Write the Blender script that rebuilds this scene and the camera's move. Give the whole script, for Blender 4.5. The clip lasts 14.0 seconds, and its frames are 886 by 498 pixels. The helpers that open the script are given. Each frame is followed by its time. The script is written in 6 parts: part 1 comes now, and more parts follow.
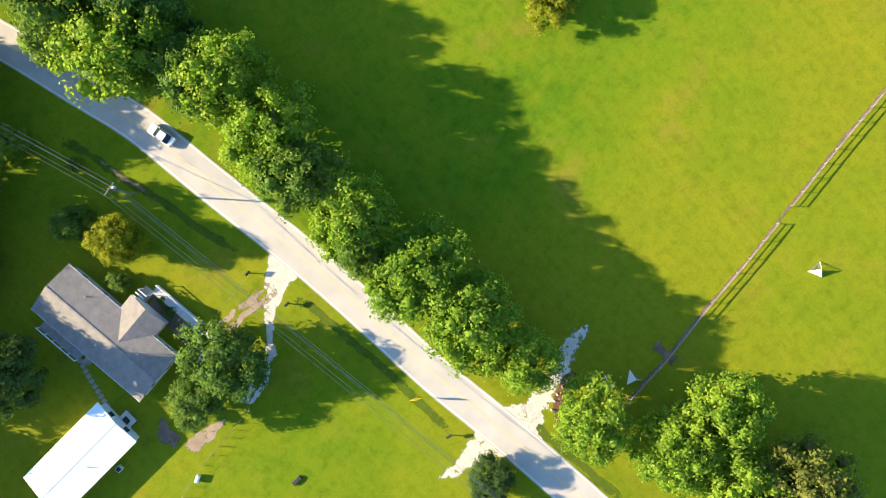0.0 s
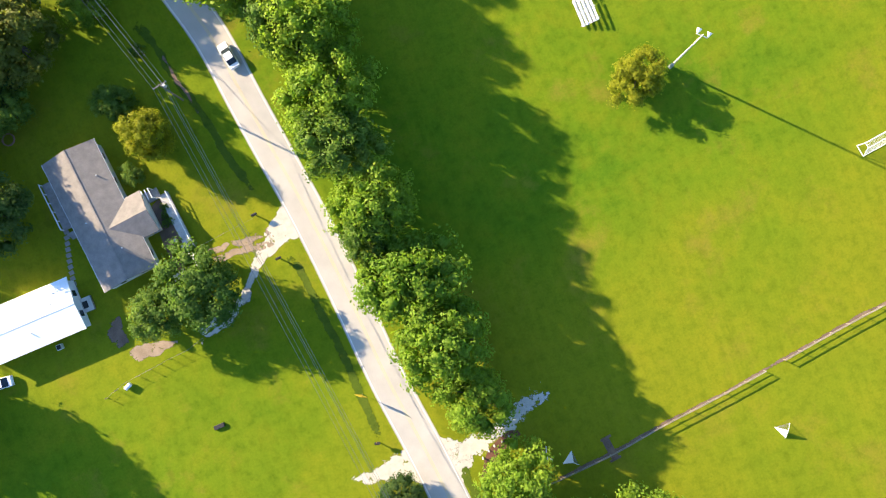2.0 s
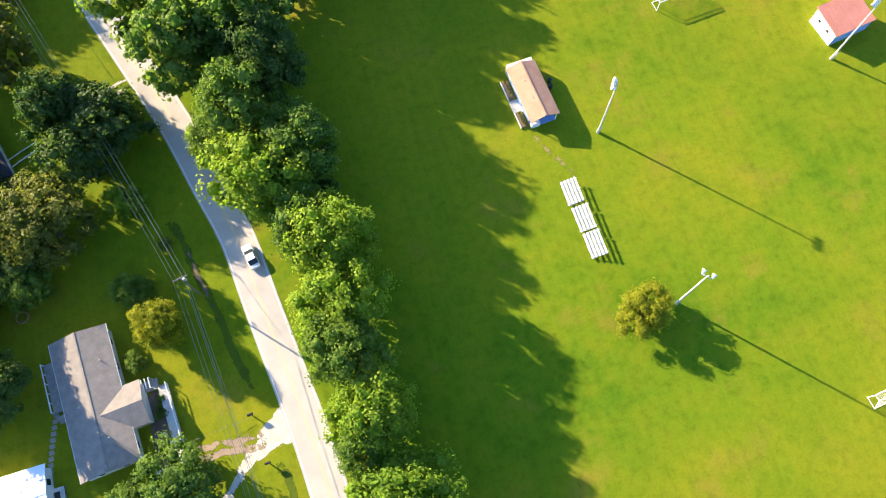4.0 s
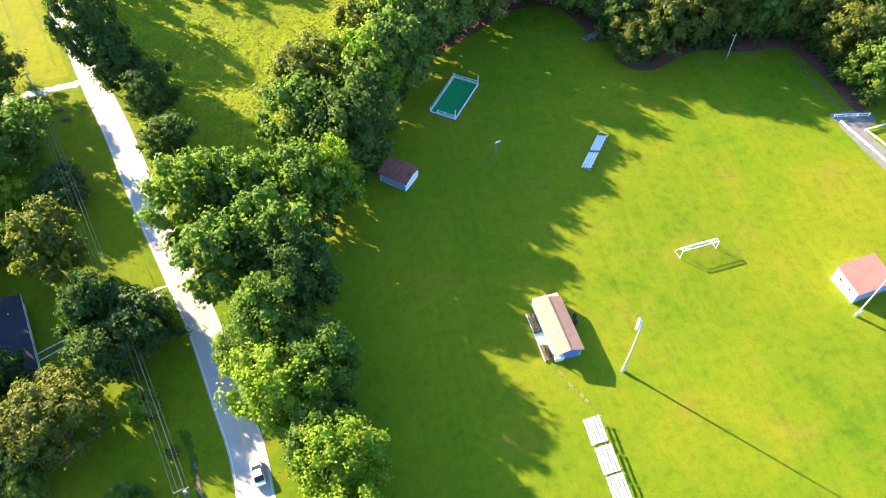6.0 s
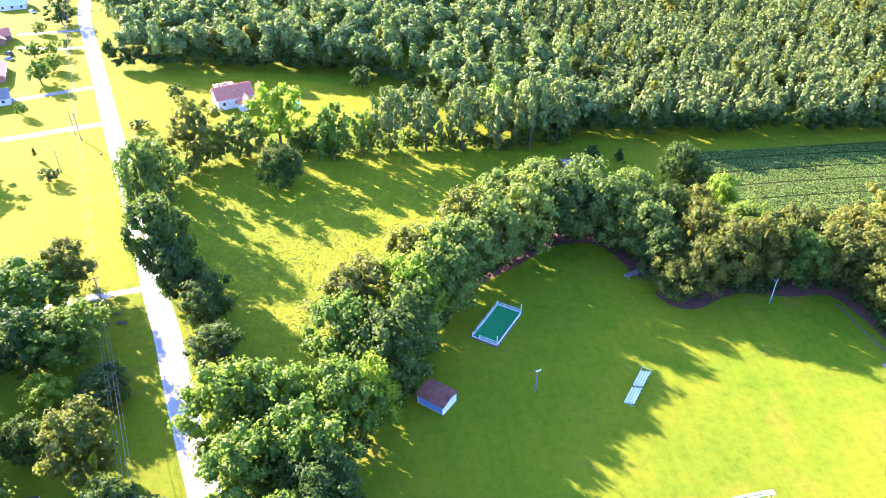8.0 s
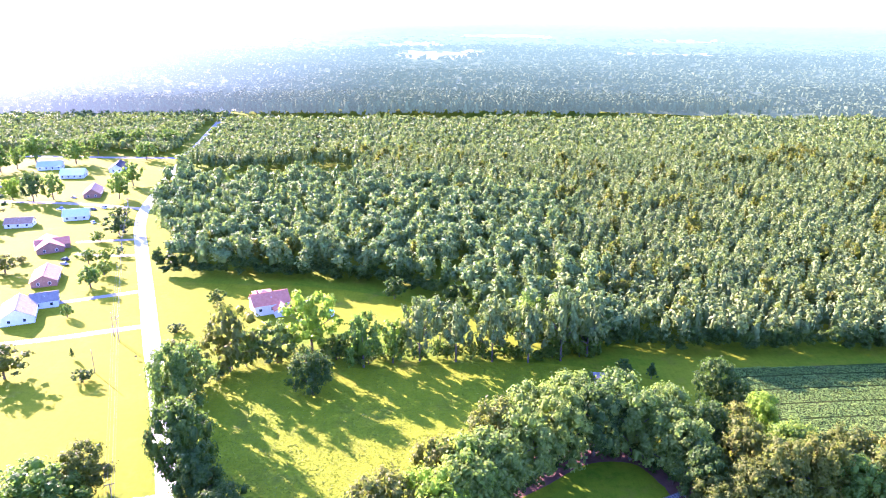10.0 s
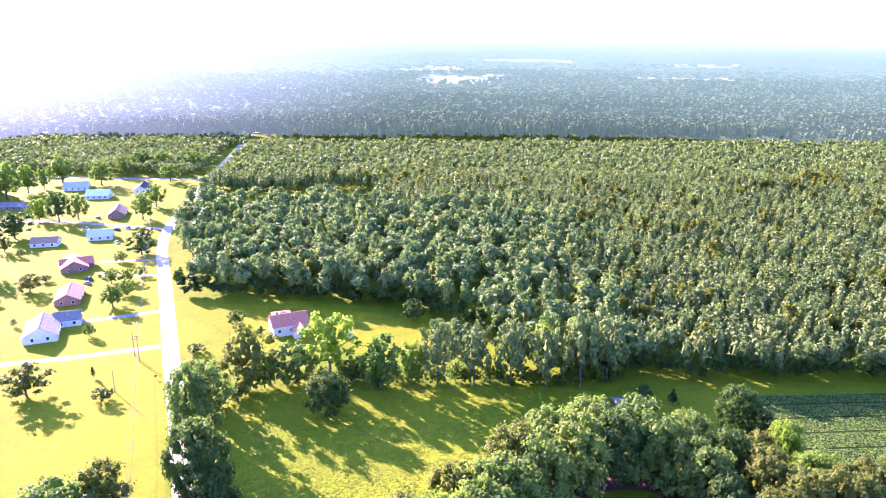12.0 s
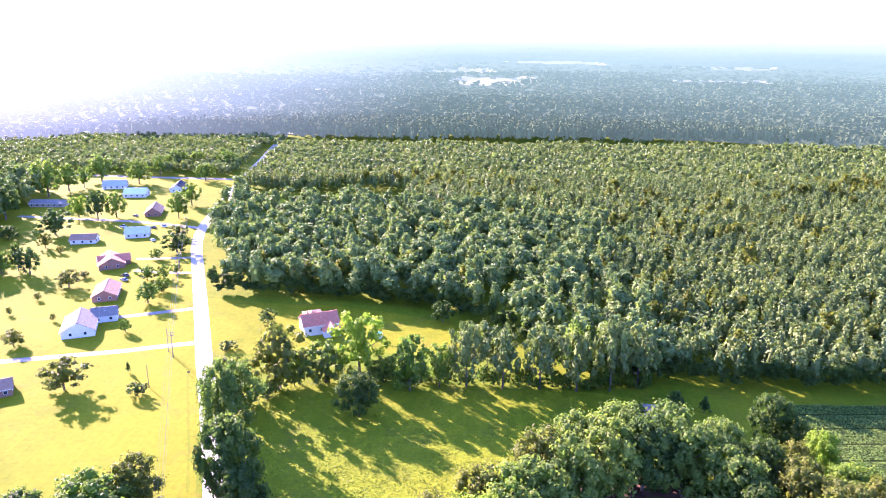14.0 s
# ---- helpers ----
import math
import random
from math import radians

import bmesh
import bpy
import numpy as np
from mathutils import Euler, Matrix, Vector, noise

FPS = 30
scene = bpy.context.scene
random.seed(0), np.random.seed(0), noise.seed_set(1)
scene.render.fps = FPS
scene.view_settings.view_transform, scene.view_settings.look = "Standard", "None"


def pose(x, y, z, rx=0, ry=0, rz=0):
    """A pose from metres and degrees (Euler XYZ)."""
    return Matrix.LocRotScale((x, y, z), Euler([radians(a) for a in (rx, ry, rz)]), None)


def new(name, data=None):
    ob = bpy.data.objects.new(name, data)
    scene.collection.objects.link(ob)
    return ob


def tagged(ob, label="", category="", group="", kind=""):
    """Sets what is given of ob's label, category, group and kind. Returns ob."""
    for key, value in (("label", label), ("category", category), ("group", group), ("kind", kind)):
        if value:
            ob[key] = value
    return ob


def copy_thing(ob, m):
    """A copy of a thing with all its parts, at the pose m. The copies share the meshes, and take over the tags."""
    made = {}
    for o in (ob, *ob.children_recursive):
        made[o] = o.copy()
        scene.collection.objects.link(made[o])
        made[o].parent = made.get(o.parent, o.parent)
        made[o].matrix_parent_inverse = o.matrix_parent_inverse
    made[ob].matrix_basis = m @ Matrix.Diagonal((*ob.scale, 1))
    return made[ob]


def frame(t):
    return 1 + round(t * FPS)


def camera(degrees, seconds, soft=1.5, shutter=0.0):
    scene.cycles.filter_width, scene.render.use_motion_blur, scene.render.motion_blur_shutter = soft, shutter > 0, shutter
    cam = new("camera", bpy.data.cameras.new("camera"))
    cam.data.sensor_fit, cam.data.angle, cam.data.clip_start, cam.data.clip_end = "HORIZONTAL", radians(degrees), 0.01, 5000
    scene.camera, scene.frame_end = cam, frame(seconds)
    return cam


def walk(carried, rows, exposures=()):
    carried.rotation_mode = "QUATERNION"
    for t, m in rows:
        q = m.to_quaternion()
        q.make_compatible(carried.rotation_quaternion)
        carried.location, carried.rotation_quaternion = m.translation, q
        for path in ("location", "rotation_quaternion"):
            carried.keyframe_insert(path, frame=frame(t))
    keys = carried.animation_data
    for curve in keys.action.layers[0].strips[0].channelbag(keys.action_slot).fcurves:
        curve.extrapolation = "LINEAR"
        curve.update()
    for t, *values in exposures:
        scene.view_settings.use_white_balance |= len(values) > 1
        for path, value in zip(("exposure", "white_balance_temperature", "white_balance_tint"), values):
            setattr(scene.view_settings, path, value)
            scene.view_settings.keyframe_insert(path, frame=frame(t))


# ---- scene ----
cam = camera(63.4, 14.0, soft=1.1)

PATH = [
    (0, pose(0, 0, 118, 0.18, 1.13, -41.54)),
    (0.5, pose(0, 0, 118, 0.46, 1.19, -33.93)),
    (1, pose(0, 0, 118, 0.73, 1.16, -27.07)),
    (1.5, pose(0, 0, 118, 1.01, 1.10, -21.23)),
    (2, pose(0, 0, 118, 2.01, 1.04, -19.17)),
    (2.5, pose(0, 0, 118, 5.61, 0.96, -18.01)),
    (3, pose(0, 0, 118, 10.13, 0.84, -16.64)),
    (3.6, pose(0, 0, 118, 15.53, 0.71, -15.13)),
    (4.2, pose(0, 0, 118, 20.90, 0.58, -13.79)),
    (4.8, pose(0, 0, 118, 26.26, 0.45, -12.48)),
    (5.5, pose(0, 0, 118, 32.54, 0.30, -10.81)),
    (6, pose(0, 0, 118, 37.05, 0.21, -9.53)),
    (6.5, pose(0, 0, 118, 41.52, 0.09, -8.22)),
    (7, pose(0, 0, 118, 46.01, 0.01, -6.99)),
    (7.5, pose(0, 0, 118, 50.44, -0.08, -5.85)),
    (8, pose(0, 0, 118, 54.80, -0.14, -4.73)),
    (8.5, pose(0, 0, 118, 59.11, -0.19, -3.64)),
    (9, pose(0, 0, 118, 63.39, -0.21, -2.89)),
    (9.3, pose(0, 0, 118, 65.97, -0.32, -2.56)),
    (9.65, pose(0, 0, 118, 68.85, -0.31, -2.30)),
    (9.95, pose(0, 0, 118, 71.03, -0.28, -2.07)),
    (10.25, pose(0, 0, 118, 72.40, -0.26, -1.85)),
    (10.65, pose(0, 0, 118, 73.16, -0.23, -1.53)),
    (11.5, pose(0, 0, 118, 73.21, -0.29, -0.81)),
    (12, pose(0, 0, 118, 73.23, -0.27, -0.43)),
    (12.5, pose(0, 0, 118, 73.27, -0.29, 0.10)),
    (13, pose(0, 0, 118, 73.31, -0.34, 0.76)),
    (13.5, pose(0, 0, 118, 73.33, -0.30, 1.45)),
    (14, pose(0, 0, 118, 73.36, -0.33, 2.13)),
]
walk(cam, PATH, [(0.0, 1.9, 5800, 5), (3.0, 1.92, 5800, 11), (5.5, 2.33, 5750, 11), (7.0, 2.82, 5600, 18), (8.0, 3.15, 5200, 39), (9.0, 3.4, 4950, 61), (11.5, 3.0, 5100, 62), (14.0, 2.82, 5120, 61)])

# ---- light ----
SUN_UP, SUN_FROM = radians(20.5), Vector((-0.706, 0.709))
world = bpy.data.worlds.new("sky")
world.use_nodes = True
scene.world = world
wn = world.node_tree
sky = wn.nodes.new("ShaderNodeTexSky")
sky.sky_type = "NISHITA"
sky.sun_disc = False
sky.sun_elevation = SUN_UP
sky.sun_rotation = math.atan2(SUN_FROM.x, SUN_FROM.y)
sky.air_density, sky.dust_density, sky.ozone_density = 1.0, 0.6, 3.5
wn.nodes["Background"].inputs["Strength"].default_value = 0.1
wn.links.new(sky.outputs["Color"], wn.nodes["Background"].inputs["Color"])
sun = new("sun", bpy.data.lights.new("sun", "SUN"))
sun.data.energy, sun.data.angle, sun.data.color = 5.0, radians(0.6), (1.0, 0.75, 0.45)
to_sun = Vector((SUN_FROM.x * math.cos(SUN_UP), SUN_FROM.y * math.cos(SUN_UP), math.sin(SUN_UP)))
sun.matrix_world = Matrix.Translation((0, 0, 300)) @ (-to_sun).to_track_quat("-Z", "Y").to_matrix().to_4x4()


# ---- materials ----
def tree_of(name):
    m = bpy.data.materials.new(name)
    m.use_nodes = True
    return m, m.node_tree, m.node_tree.nodes["Principled BSDF"]


def noise_at(nt, coord, scale, detail=3.0, rough=0.55):
    n = nt.nodes.new("ShaderNodeTexNoise")
    n.inputs["Scale"].default_value, n.inputs["Detail"].default_value, n.inputs["Roughness"].default_value = scale, detail, rough
    nt.links.new(coord, n.inputs["Vector"])
    return n.outputs["Fac"]


def ramp(nt, fac, stops):
    r = nt.nodes.new("ShaderNodeValToRGB")
    el = r.color_ramp.elements
    while len(el) < len(stops):
        el.new(0.5)
    for e, (p, c) in zip(el, stops):
        e.position, e.color = p, (*c, 1)
    nt.links.new(fac, r.inputs["Fac"])
    return r.outputs["Color"]


def mix(nt, fac, a, b, how="MIX"):
    n = nt.nodes.new("ShaderNodeMix")
    n.data_type, n.blend_type = "RGBA", how
    for value, socket in ((fac, n.inputs[0]), (a, n.inputs[6]), (b, n.inputs[7])):
        if isinstance(value, (int, float)):
            socket.default_value = value
        elif isinstance(value, tuple):
            socket.default_value = (*value, 1)
        else:
            nt.links.new(value, socket)
    return n.outputs[2]


def bump(nt, bsdf, height, strength, distance):
    b = nt.nodes.new("ShaderNodeBump")
    b.inputs["Strength"].default_value, b.inputs["Distance"].default_value = strength, distance
    nt.links.new(height, b.inputs["Height"])
    nt.links.new(b.outputs["Normal"], bsdf.inputs["Normal"])


def world_place(nt):
    return nt.nodes.new("ShaderNodeNewGeometry").outputs["Position"]


def surface(name, dark, light, scale=3.0, rough=0.7, metal=0.0, fine=25.0, relief=0.3, depth=0.01, each=0.0):
    """Paint, wood, metal, roofing: two scales of change and a fine relief."""
    m, nt, bsdf = tree_of(name)
    at = nt.nodes.new("ShaderNodeTexCoord").outputs["Object"]
    a, b = noise_at(nt, at, scale, 4), noise_at(nt, at, fine, 2)
    col = ramp(nt, a, [(0.3, dark), (0.7, light)])
    col = mix(nt, 0.35, col, ramp(nt, b, [(0.3, dark), (0.7, light)]))
    if each:
        info = nt.nodes.new("ShaderNodeObjectInfo").outputs["Random"]
        col = mix(nt, each, col, ramp(nt, info, [(0.0, (0.45, 0.45, 0.45)), (1.0, (1.0, 1.0, 1.0))]), "MULTIPLY")
    nt.links.new(col, bsdf.inputs["Base Color"])
    bsdf.inputs["Roughness"].default_value, bsdf.inputs["Metallic"].default_value = rough, metal
    bump(nt, bsdf, b, relief, depth)
    return m


def turf(name, deep, mid, pale, worn, tuft=2.5, relief=0.22, depth=0.08):
    """Grass: broad patches, mower-wide streaks, worn spots and blade-scale grain."""
    m, nt, bsdf = tree_of(name)
    at = world_place(nt)
    broad, patch, grain = noise_at(nt, at, 0.018, 4), noise_at(nt, at, 0.16, 5, 0.65), noise_at(nt, at, tuft, 3)
    col = ramp(nt, broad, [(0.36, deep), (0.5, mid), (0.64, pale)])
    col = mix(nt, 0.40, col, ramp(nt, patch, [(0.36, deep), (0.5, mid), (0.66, pale)]))
    spots = noise_at(nt, at, 0.07, 6, 0.7)
    col = mix(nt, ramp(nt, spots, [(0.55, (0, 0, 0)), (0.70, (0.85, 0.85, 0.85))]), col, worn)
    dry = noise_at(nt, at, 0.011, 3)
    col = mix(nt, ramp(nt, dry, [(0.42, (0, 0, 0)), (0.68, (0.75, 0.75, 0.75))]), col, pale)
    mottle = noise_at(nt, at, 0.55, 5, 0.7)
    col = mix(nt, 0.62, col, ramp(nt, mottle, [(0.32, (0.62, 0.70, 0.6)), (0.52, (1.0, 1.0, 1.0)), (0.7, (1.12, 1.08, 0.95))]), "MULTIPLY")
    stretch = nt.nodes.new("ShaderNodeMapping")
    stretch.inputs["Rotation"].default_value = (0, 0, radians(-38))
    stretch.inputs["Scale"].default_value = (0.9, 0.05, 1)
    nt.links.new(at, stretch.inputs["Vector"])
    streak = noise_at(nt, stretch.outputs["Vector"], 1.0, 3)
    col = mix(nt, 0.45, col, ramp(nt, streak, [(0.25, (0.72, 0.76, 0.6)), (0.75, (1.0, 1.0, 1.0))]), "MULTIPLY")
    col = mix(nt, 0.32, col, ramp(nt, grain, [(0.25, (0.55, 0.6, 0.5)), (0.7, (1.0, 1.0, 1.0))]), "MULTIPLY")
    nt.links.new(col, bsdf.inputs["Base Color"])
    bsdf.inputs["Roughness"].default_value = 0.85
    bsdf.inputs["Specular IOR Level"].default_value = 0.04
    bump(nt, bsdf, grain, relief, depth)
    return m


def leaves(name, deep, mid, bright, rough=0.55, thin=0.5):
    """Foliage: a leaf lets some light through; each leaf and each tree has its own green."""
    m, nt, bsdf = tree_of(name)
    geo = nt.nodes.new("ShaderNodeNewGeometry")
    leaf, own = geo.outputs["Random Per Island"], nt.nodes.new("ShaderNodeObjectInfo").outputs["Random"]
    clump = noise_at(nt, geo.outputs["Position"], 0.35, 3)
    fleck = noise_at(nt, geo.outputs["Position"], 2.8, 4, 0.65)
    stand = noise_at(nt, geo.outputs["Position"], 0.045, 2)
    col = ramp(nt, leaf, [(0.0, deep), (0.25, mid), (0.8, mid), (1.0, bright)])
    col = mix(nt, 0.55, col, ramp(nt, clump, [(0.3, deep), (0.5, mid), (0.7, bright)]))
    col = mix(nt, 0.35, col, ramp(nt, fleck, [(0.32, (0.5, 0.55, 0.5)), (0.62, (1.12, 1.10, 1.0))]), "MULTIPLY")
    col = mix(nt, 0.45, col, ramp(nt, stand, [(0.35, (0.62, 0.7, 0.62)), (0.65, (1.15, 1.05, 0.8))]), "MULTIPLY")
    col = mix(nt, 0.6, col, ramp(nt, own, [(0.0, (0.68, 0.8, 0.75)), (0.5, (1.0, 1.0, 1.0)), (1.0, (1.12, 1.06, 0.8))]), "MULTIPLY")
    nt.links.new(col, bsdf.inputs["Base Color"])
    bsdf.inputs["Roughness"].default_value = rough
    bsdf.inputs["Specular IOR Level"].default_value = 0.12
    thru = nt.nodes.new("ShaderNodeBsdfTranslucent")
    nt.links.new(mix(nt, 1.0, col, (1.25, 1.35, 0.55), "MULTIPLY"), thru.inputs["Color"])
    both = nt.nodes.new("ShaderNodeMixShader")
    both.inputs["Fac"].default_value = thin
    nt.links.new(bsdf.outputs["BSDF"], both.inputs[1])
    nt.links.new(thru.outputs["BSDF"], both.inputs[2])
    nt.links.new(both.outputs["Shader"], nt.nodes["Material Output"].inputs["Surface"])
    return m


def frayed(m, scale, worn=0.5, bare=0.62, full=0.74):
    """Lets the grass below show through at a strip's rim and in bald spots."""
    nt = m.node_tree
    out = nt.nodes["Material Output"]
    rim = nt.nodes.new("ShaderNodeAttribute")
    rim.attribute_name = "edge"
    n = noise_at(nt, world_place(nt), scale, 6, 0.7)
    loud = nt.nodes.new("ShaderNodeMath")
    loud.operation = "MULTIPLY_ADD"
    loud.inputs[1].default_value, loud.inputs[2].default_value = 2.4, -0.70
    nt.links.new(n, loud.inputs[0])
    n = loud.outputs[0]
    add = nt.nodes.new("ShaderNodeMath")
    add.operation = "MULTIPLY_ADD"
    nt.links.new(rim.outputs["Fac"], add.inputs[0])
    add.inputs[1].default_value = worn
    nt.links.new(n, add.inputs[2])
    keep = ramp(nt, add.outputs[0], [(bare, (0, 0, 0)), (min(1.0, full), (1, 1, 1))])
    clear, both = nt.nodes.new("ShaderNodeBsdfTransparent"), nt.nodes.new("ShaderNodeMixShader")
    nt.links.new(keep, both.inputs[0])
    nt.links.new(clear.outputs[0], both.inputs[1])
    nt.links.new(nt.nodes["Principled BSDF"].outputs[0], both.inputs[2])
    nt.links.new(both.outputs[0], out.inputs["Surface"])
    return m


LAWN = turf("mown_grass", (0.082, 0.162, 0.006), (0.146, 0.210, 0.007), (0.232, 0.234, 0.010), (0.225, 0.19, 0.025))
VERGE = turf("yard_grass", (0.125, 0.165, 0.005), (0.215, 0.235, 0.006), (0.285, 0.272, 0.008), (0.22, 0.185, 0.03))
MEADOW = turf("tall_grass", (0.155, 0.215, 0.008), (0.23, 0.28, 0.009), (0.295, 0.31, 0.012), (0.16, 0.18, 0.02), 1.2, 0.8, 0.35)
WEEDS = turf("weedy_soil", (0.03, 0.055, 0.012), (0.05, 0.08, 0.014), (0.08, 0.10, 0.02), (0.09, 0.07, 0.04))
# Dark green paints the shade inside the ditches, which are flat strips.
DITCH_SHADE = frayed(turf("ditch_grass_shade", (0.052, 0.092, 0.010), (0.08, 0.125, 0.012), (0.115, 0.145, 0.016), (0.09, 0.075, 0.03)), 0.9, 0.7)
GRAVEL = frayed(surface("pale_gravel", (0.42, 0.38, 0.31), (0.64, 0.59, 0.49), 0.8, 0.95, 0, 9, 0.6, 0.04), 0.7, 0.50)
CONCRETE = surface("pale_concrete", (0.42, 0.39, 0.34), (0.66, 0.62, 0.56), 0.8, 0.95, 0, 9, 0.4, 0.02)
EARTH = surface("dark_earth", (0.10, 0.065, 0.045), (0.22, 0.15, 0.10), 0.5, 0.95, 0, 6, 0.6, 0.05)
ASPHALT = surface("worn_road", (0.37, 0.345, 0.31), (0.49, 0.46, 0.41), 0.25, 0.92, 0, 14, 0.25, 0.01)
LANE = surface("drive_asphalt", (0.21, 0.19, 0.175), (0.32, 0.295, 0.27), 0.4, 0.92, 0, 14, 0.25, 0.01)
PAD = surface("weathered_concrete_pad", (0.13, 0.125, 0.115), (0.21, 0.2, 0.185), 0.5, 0.95, 0, 8, 0.3, 0.02)
WHITE_LINE = surface("white_road_paint", (0.62, 0.62, 0.60), (0.82, 0.82, 0.80), 2, 0.7)
YELLOW_LINE = surface("yellow_road_paint", (0.50, 0.41, 0.22), (0.60, 0.50, 0.28), 2, 0.7)
SOIL = frayed(surface("bare_soil", (0.10, 0.065, 0.045), (0.22, 0.15, 0.10), 0.5, 0.95, 0, 6, 0.6, 0.05), 0.6, 0.46)
TRACK = frayed(surface("trodden_grass", (0.16, 0.15, 0.03), (0.24, 0.21, 0.06), 0.5, 0.95, 0, 6, 0.5, 0.05), 0.9, 0.25)
SAND = frayed(surface("sandy_earth", (0.20, 0.145, 0.09), (0.36, 0.28, 0.20), 0.5, 0.95, 0, 6, 0.5, 0.05), 0.6, 0.46)
MULCH = surface("pine_straw", (0.085, 0.036, 0.022), (0.165, 0.072, 0.046), 0.4, 0.95, 0, 4, 0.8, 0.08)
BROAD = leaves("broad_leaves", (0.072, 0.138, 0.028), (0.162, 0.255, 0.048), (0.265, 0.36, 0.068))
BELTLEAF = leaves("belt_leaves", (0.095, 0.155, 0.042), (0.19, 0.27, 0.066), (0.28, 0.355, 0.09))
WOODS = leaves("woodland_leaves", (0.098, 0.165, 0.060), (0.188, 0.27, 0.090), (0.27, 0.345, 0.118), 0.6, 0.26)
LIME = leaves("sunny_leaves", (0.11, 0.20, 0.018), (0.245, 0.36, 0.034), (0.37, 0.47, 0.05))
DARKLEAF = leaves("dark_leaves", (0.042, 0.084, 0.030), (0.090, 0.152, 0.044), (0.155, 0.22, 0.058))
RUSSET = leaves("olive_leaves", (0.10, 0.122, 0.030), (0.175, 0.20, 0.045), (0.265, 0.28, 0.062))
GOLD = leaves("golden_leaves", (0.16, 0.19, 0.012), (0.31, 0.33, 0.02), (0.44, 0.44, 0.03))
PINE = leaves("pine_needles", (0.088, 0.140, 0.050), (0.17, 0.232, 0.074), (0.25, 0.31, 0.098), 0.6, 0.26)
OLIVE = leaves("olive_hardwood_leaves", (0.075, 0.095, 0.018), (0.14, 0.165, 0.028), (0.21, 0.23, 0.036))
CROP = leaves("crop_leaves", (0.10, 0.185, 0.045), (0.15, 0.255, 0.06), (0.20, 0.31, 0.075), 0.6, 0.3)
BLADES = leaves("grass_blades", (0.13, 0.185, 0.008), (0.17, 0.22, 0.009), (0.21, 0.25, 0.012), 0.6, 0.3)
BARK = surface("bark", (0.06, 0.045, 0.035), (0.17, 0.135, 0.105), 2.0, 0.9, 0, 9, 0.8, 0.04)
POLEWOOD = surface("weathered_pole", (0.13, 0.10, 0.075), (0.26, 0.22, 0.18), 1.5, 0.85, 0, 12, 0.4, 0.01)
GALV = surface("galvanised_steel", (0.52, 0.53, 0.54), (0.72, 0.73, 0.74), 2, 0.45, 0.5, 20, 0.1)
ALU = surface("aluminium_plank", (0.74, 0.74, 0.74), (0.88, 0.88, 0.87), 1.5, 0.6, 0.0, 20, 0.1)
PAINT = surface("white_paint", (0.68, 0.68, 0.68), (0.84, 0.84, 0.84), 1.2, 0.6, 0, 15, 0.15)
SIDING = surface("white_siding", (0.64, 0.63, 0.61), (0.82, 0.81, 0.79), 0.7, 0.65, 0, 15, 0.2)
BLUEWALL = surface("pale_blue_wall", (0.16, 0.26, 0.48), (0.24, 0.35, 0.58), 0.8, 0.7, 0, 12, 0.2)
SHINGLE = surface("grey_shingle", (0.17, 0.153, 0.135), (0.28, 0.252, 0.222), 0.9, 0.9, 0, 8, 0.6, 0.03)
SLATE = surface("dark_shingle", (0.016, 0.018, 0.028), (0.032, 0.035, 0.050), 0.9, 0.9, 0, 8, 0.6, 0.03)
BROWNROOF = surface("brown_shingle", (0.27, 0.145, 0.085), (0.42, 0.26, 0.17), 0.9, 0.9, 0, 8, 0.6, 0.03)
REDROOF = surface("red_shingle", (0.50, 0.15, 0.08), (0.66, 0.25, 0.14), 0.8, 0.85, 0, 8, 0.5, 0.03)
PINKROOF = surface("salmon_roof", (0.33, 0.175, 0.105), (0.46, 0.27, 0.175), 0.6, 0.8, 0, 6, 0.3)
RUST = surface("rusty_tin", (0.14, 0.045, 0.03), (0.36, 0.13, 0.075), 0.7, 0.8, 0.1, 6, 0.4)
WHITEROOF = surface("white_metal_roof", (0.72, 0.80, 0.82), (0.86, 0.90, 0.92), 0.3, 0.35, 0.0, 6, 0.1)
BRICKWALL = surface("brick_wall", (0.20, 0.10, 0.075), (0.34, 0.19, 0.14), 1.2, 0.85, 0, 14, 0.5, 0.02)
DECKWOOD = surface("grey_deck_wood", (0.22, 0.20, 0.18), (0.40, 0.37, 0.34), 1.2, 0.85, 0, 14, 0.4, 0.01)
TURFMAT = surface("artificial_turf", (0.008, 0.19, 0.045), (0.016, 0.27, 0.065), 1.5, 0.85, 0, 20, 0.3)
GLASS = surface("window_glass", (0.015, 0.02, 0.03), (0.04, 0.05, 0.06), 0.6, 0.08, 0.0, 3, 0.02)
RUBBER = surface("black_rubber", (0.012, 0.012, 0.012), (0.03, 0.03, 0.03), 6, 0.8)
CARWHITE = surface("white_car_paint", (0.76, 0.77, 0.79), (0.82, 0.83, 0.85), 0.5, 0.2, 0.0, 3, 0.0)
CARDARK = surface("dark_car_paint", (0.025, 0.03, 0.045), (0.04, 0.045, 0.06), 0.5, 0.2, 0.0, 3, 0.0)
CARGREY = surface("grey_car_paint", (0.28, 0.30, 0.33), (0.36, 0.38, 0.41), 0.5, 0.25, 0.2, 3, 0.0)
POOLBLUE = surface("pool_water", (0.05, 0.42, 0.62), (0.10, 0.55, 0.74), 0.6, 0.08, 0.0, 3, 0.05)
YELLOWPAINT = surface("yellow_sign_paint", (0.62, 0.42, 0.02), (0.75, 0.54, 0.04), 3, 0.5)
WIRE = surface("cable", (0.10, 0.10, 0.10), (0.25, 0.25, 0.24), 3, 0.6)


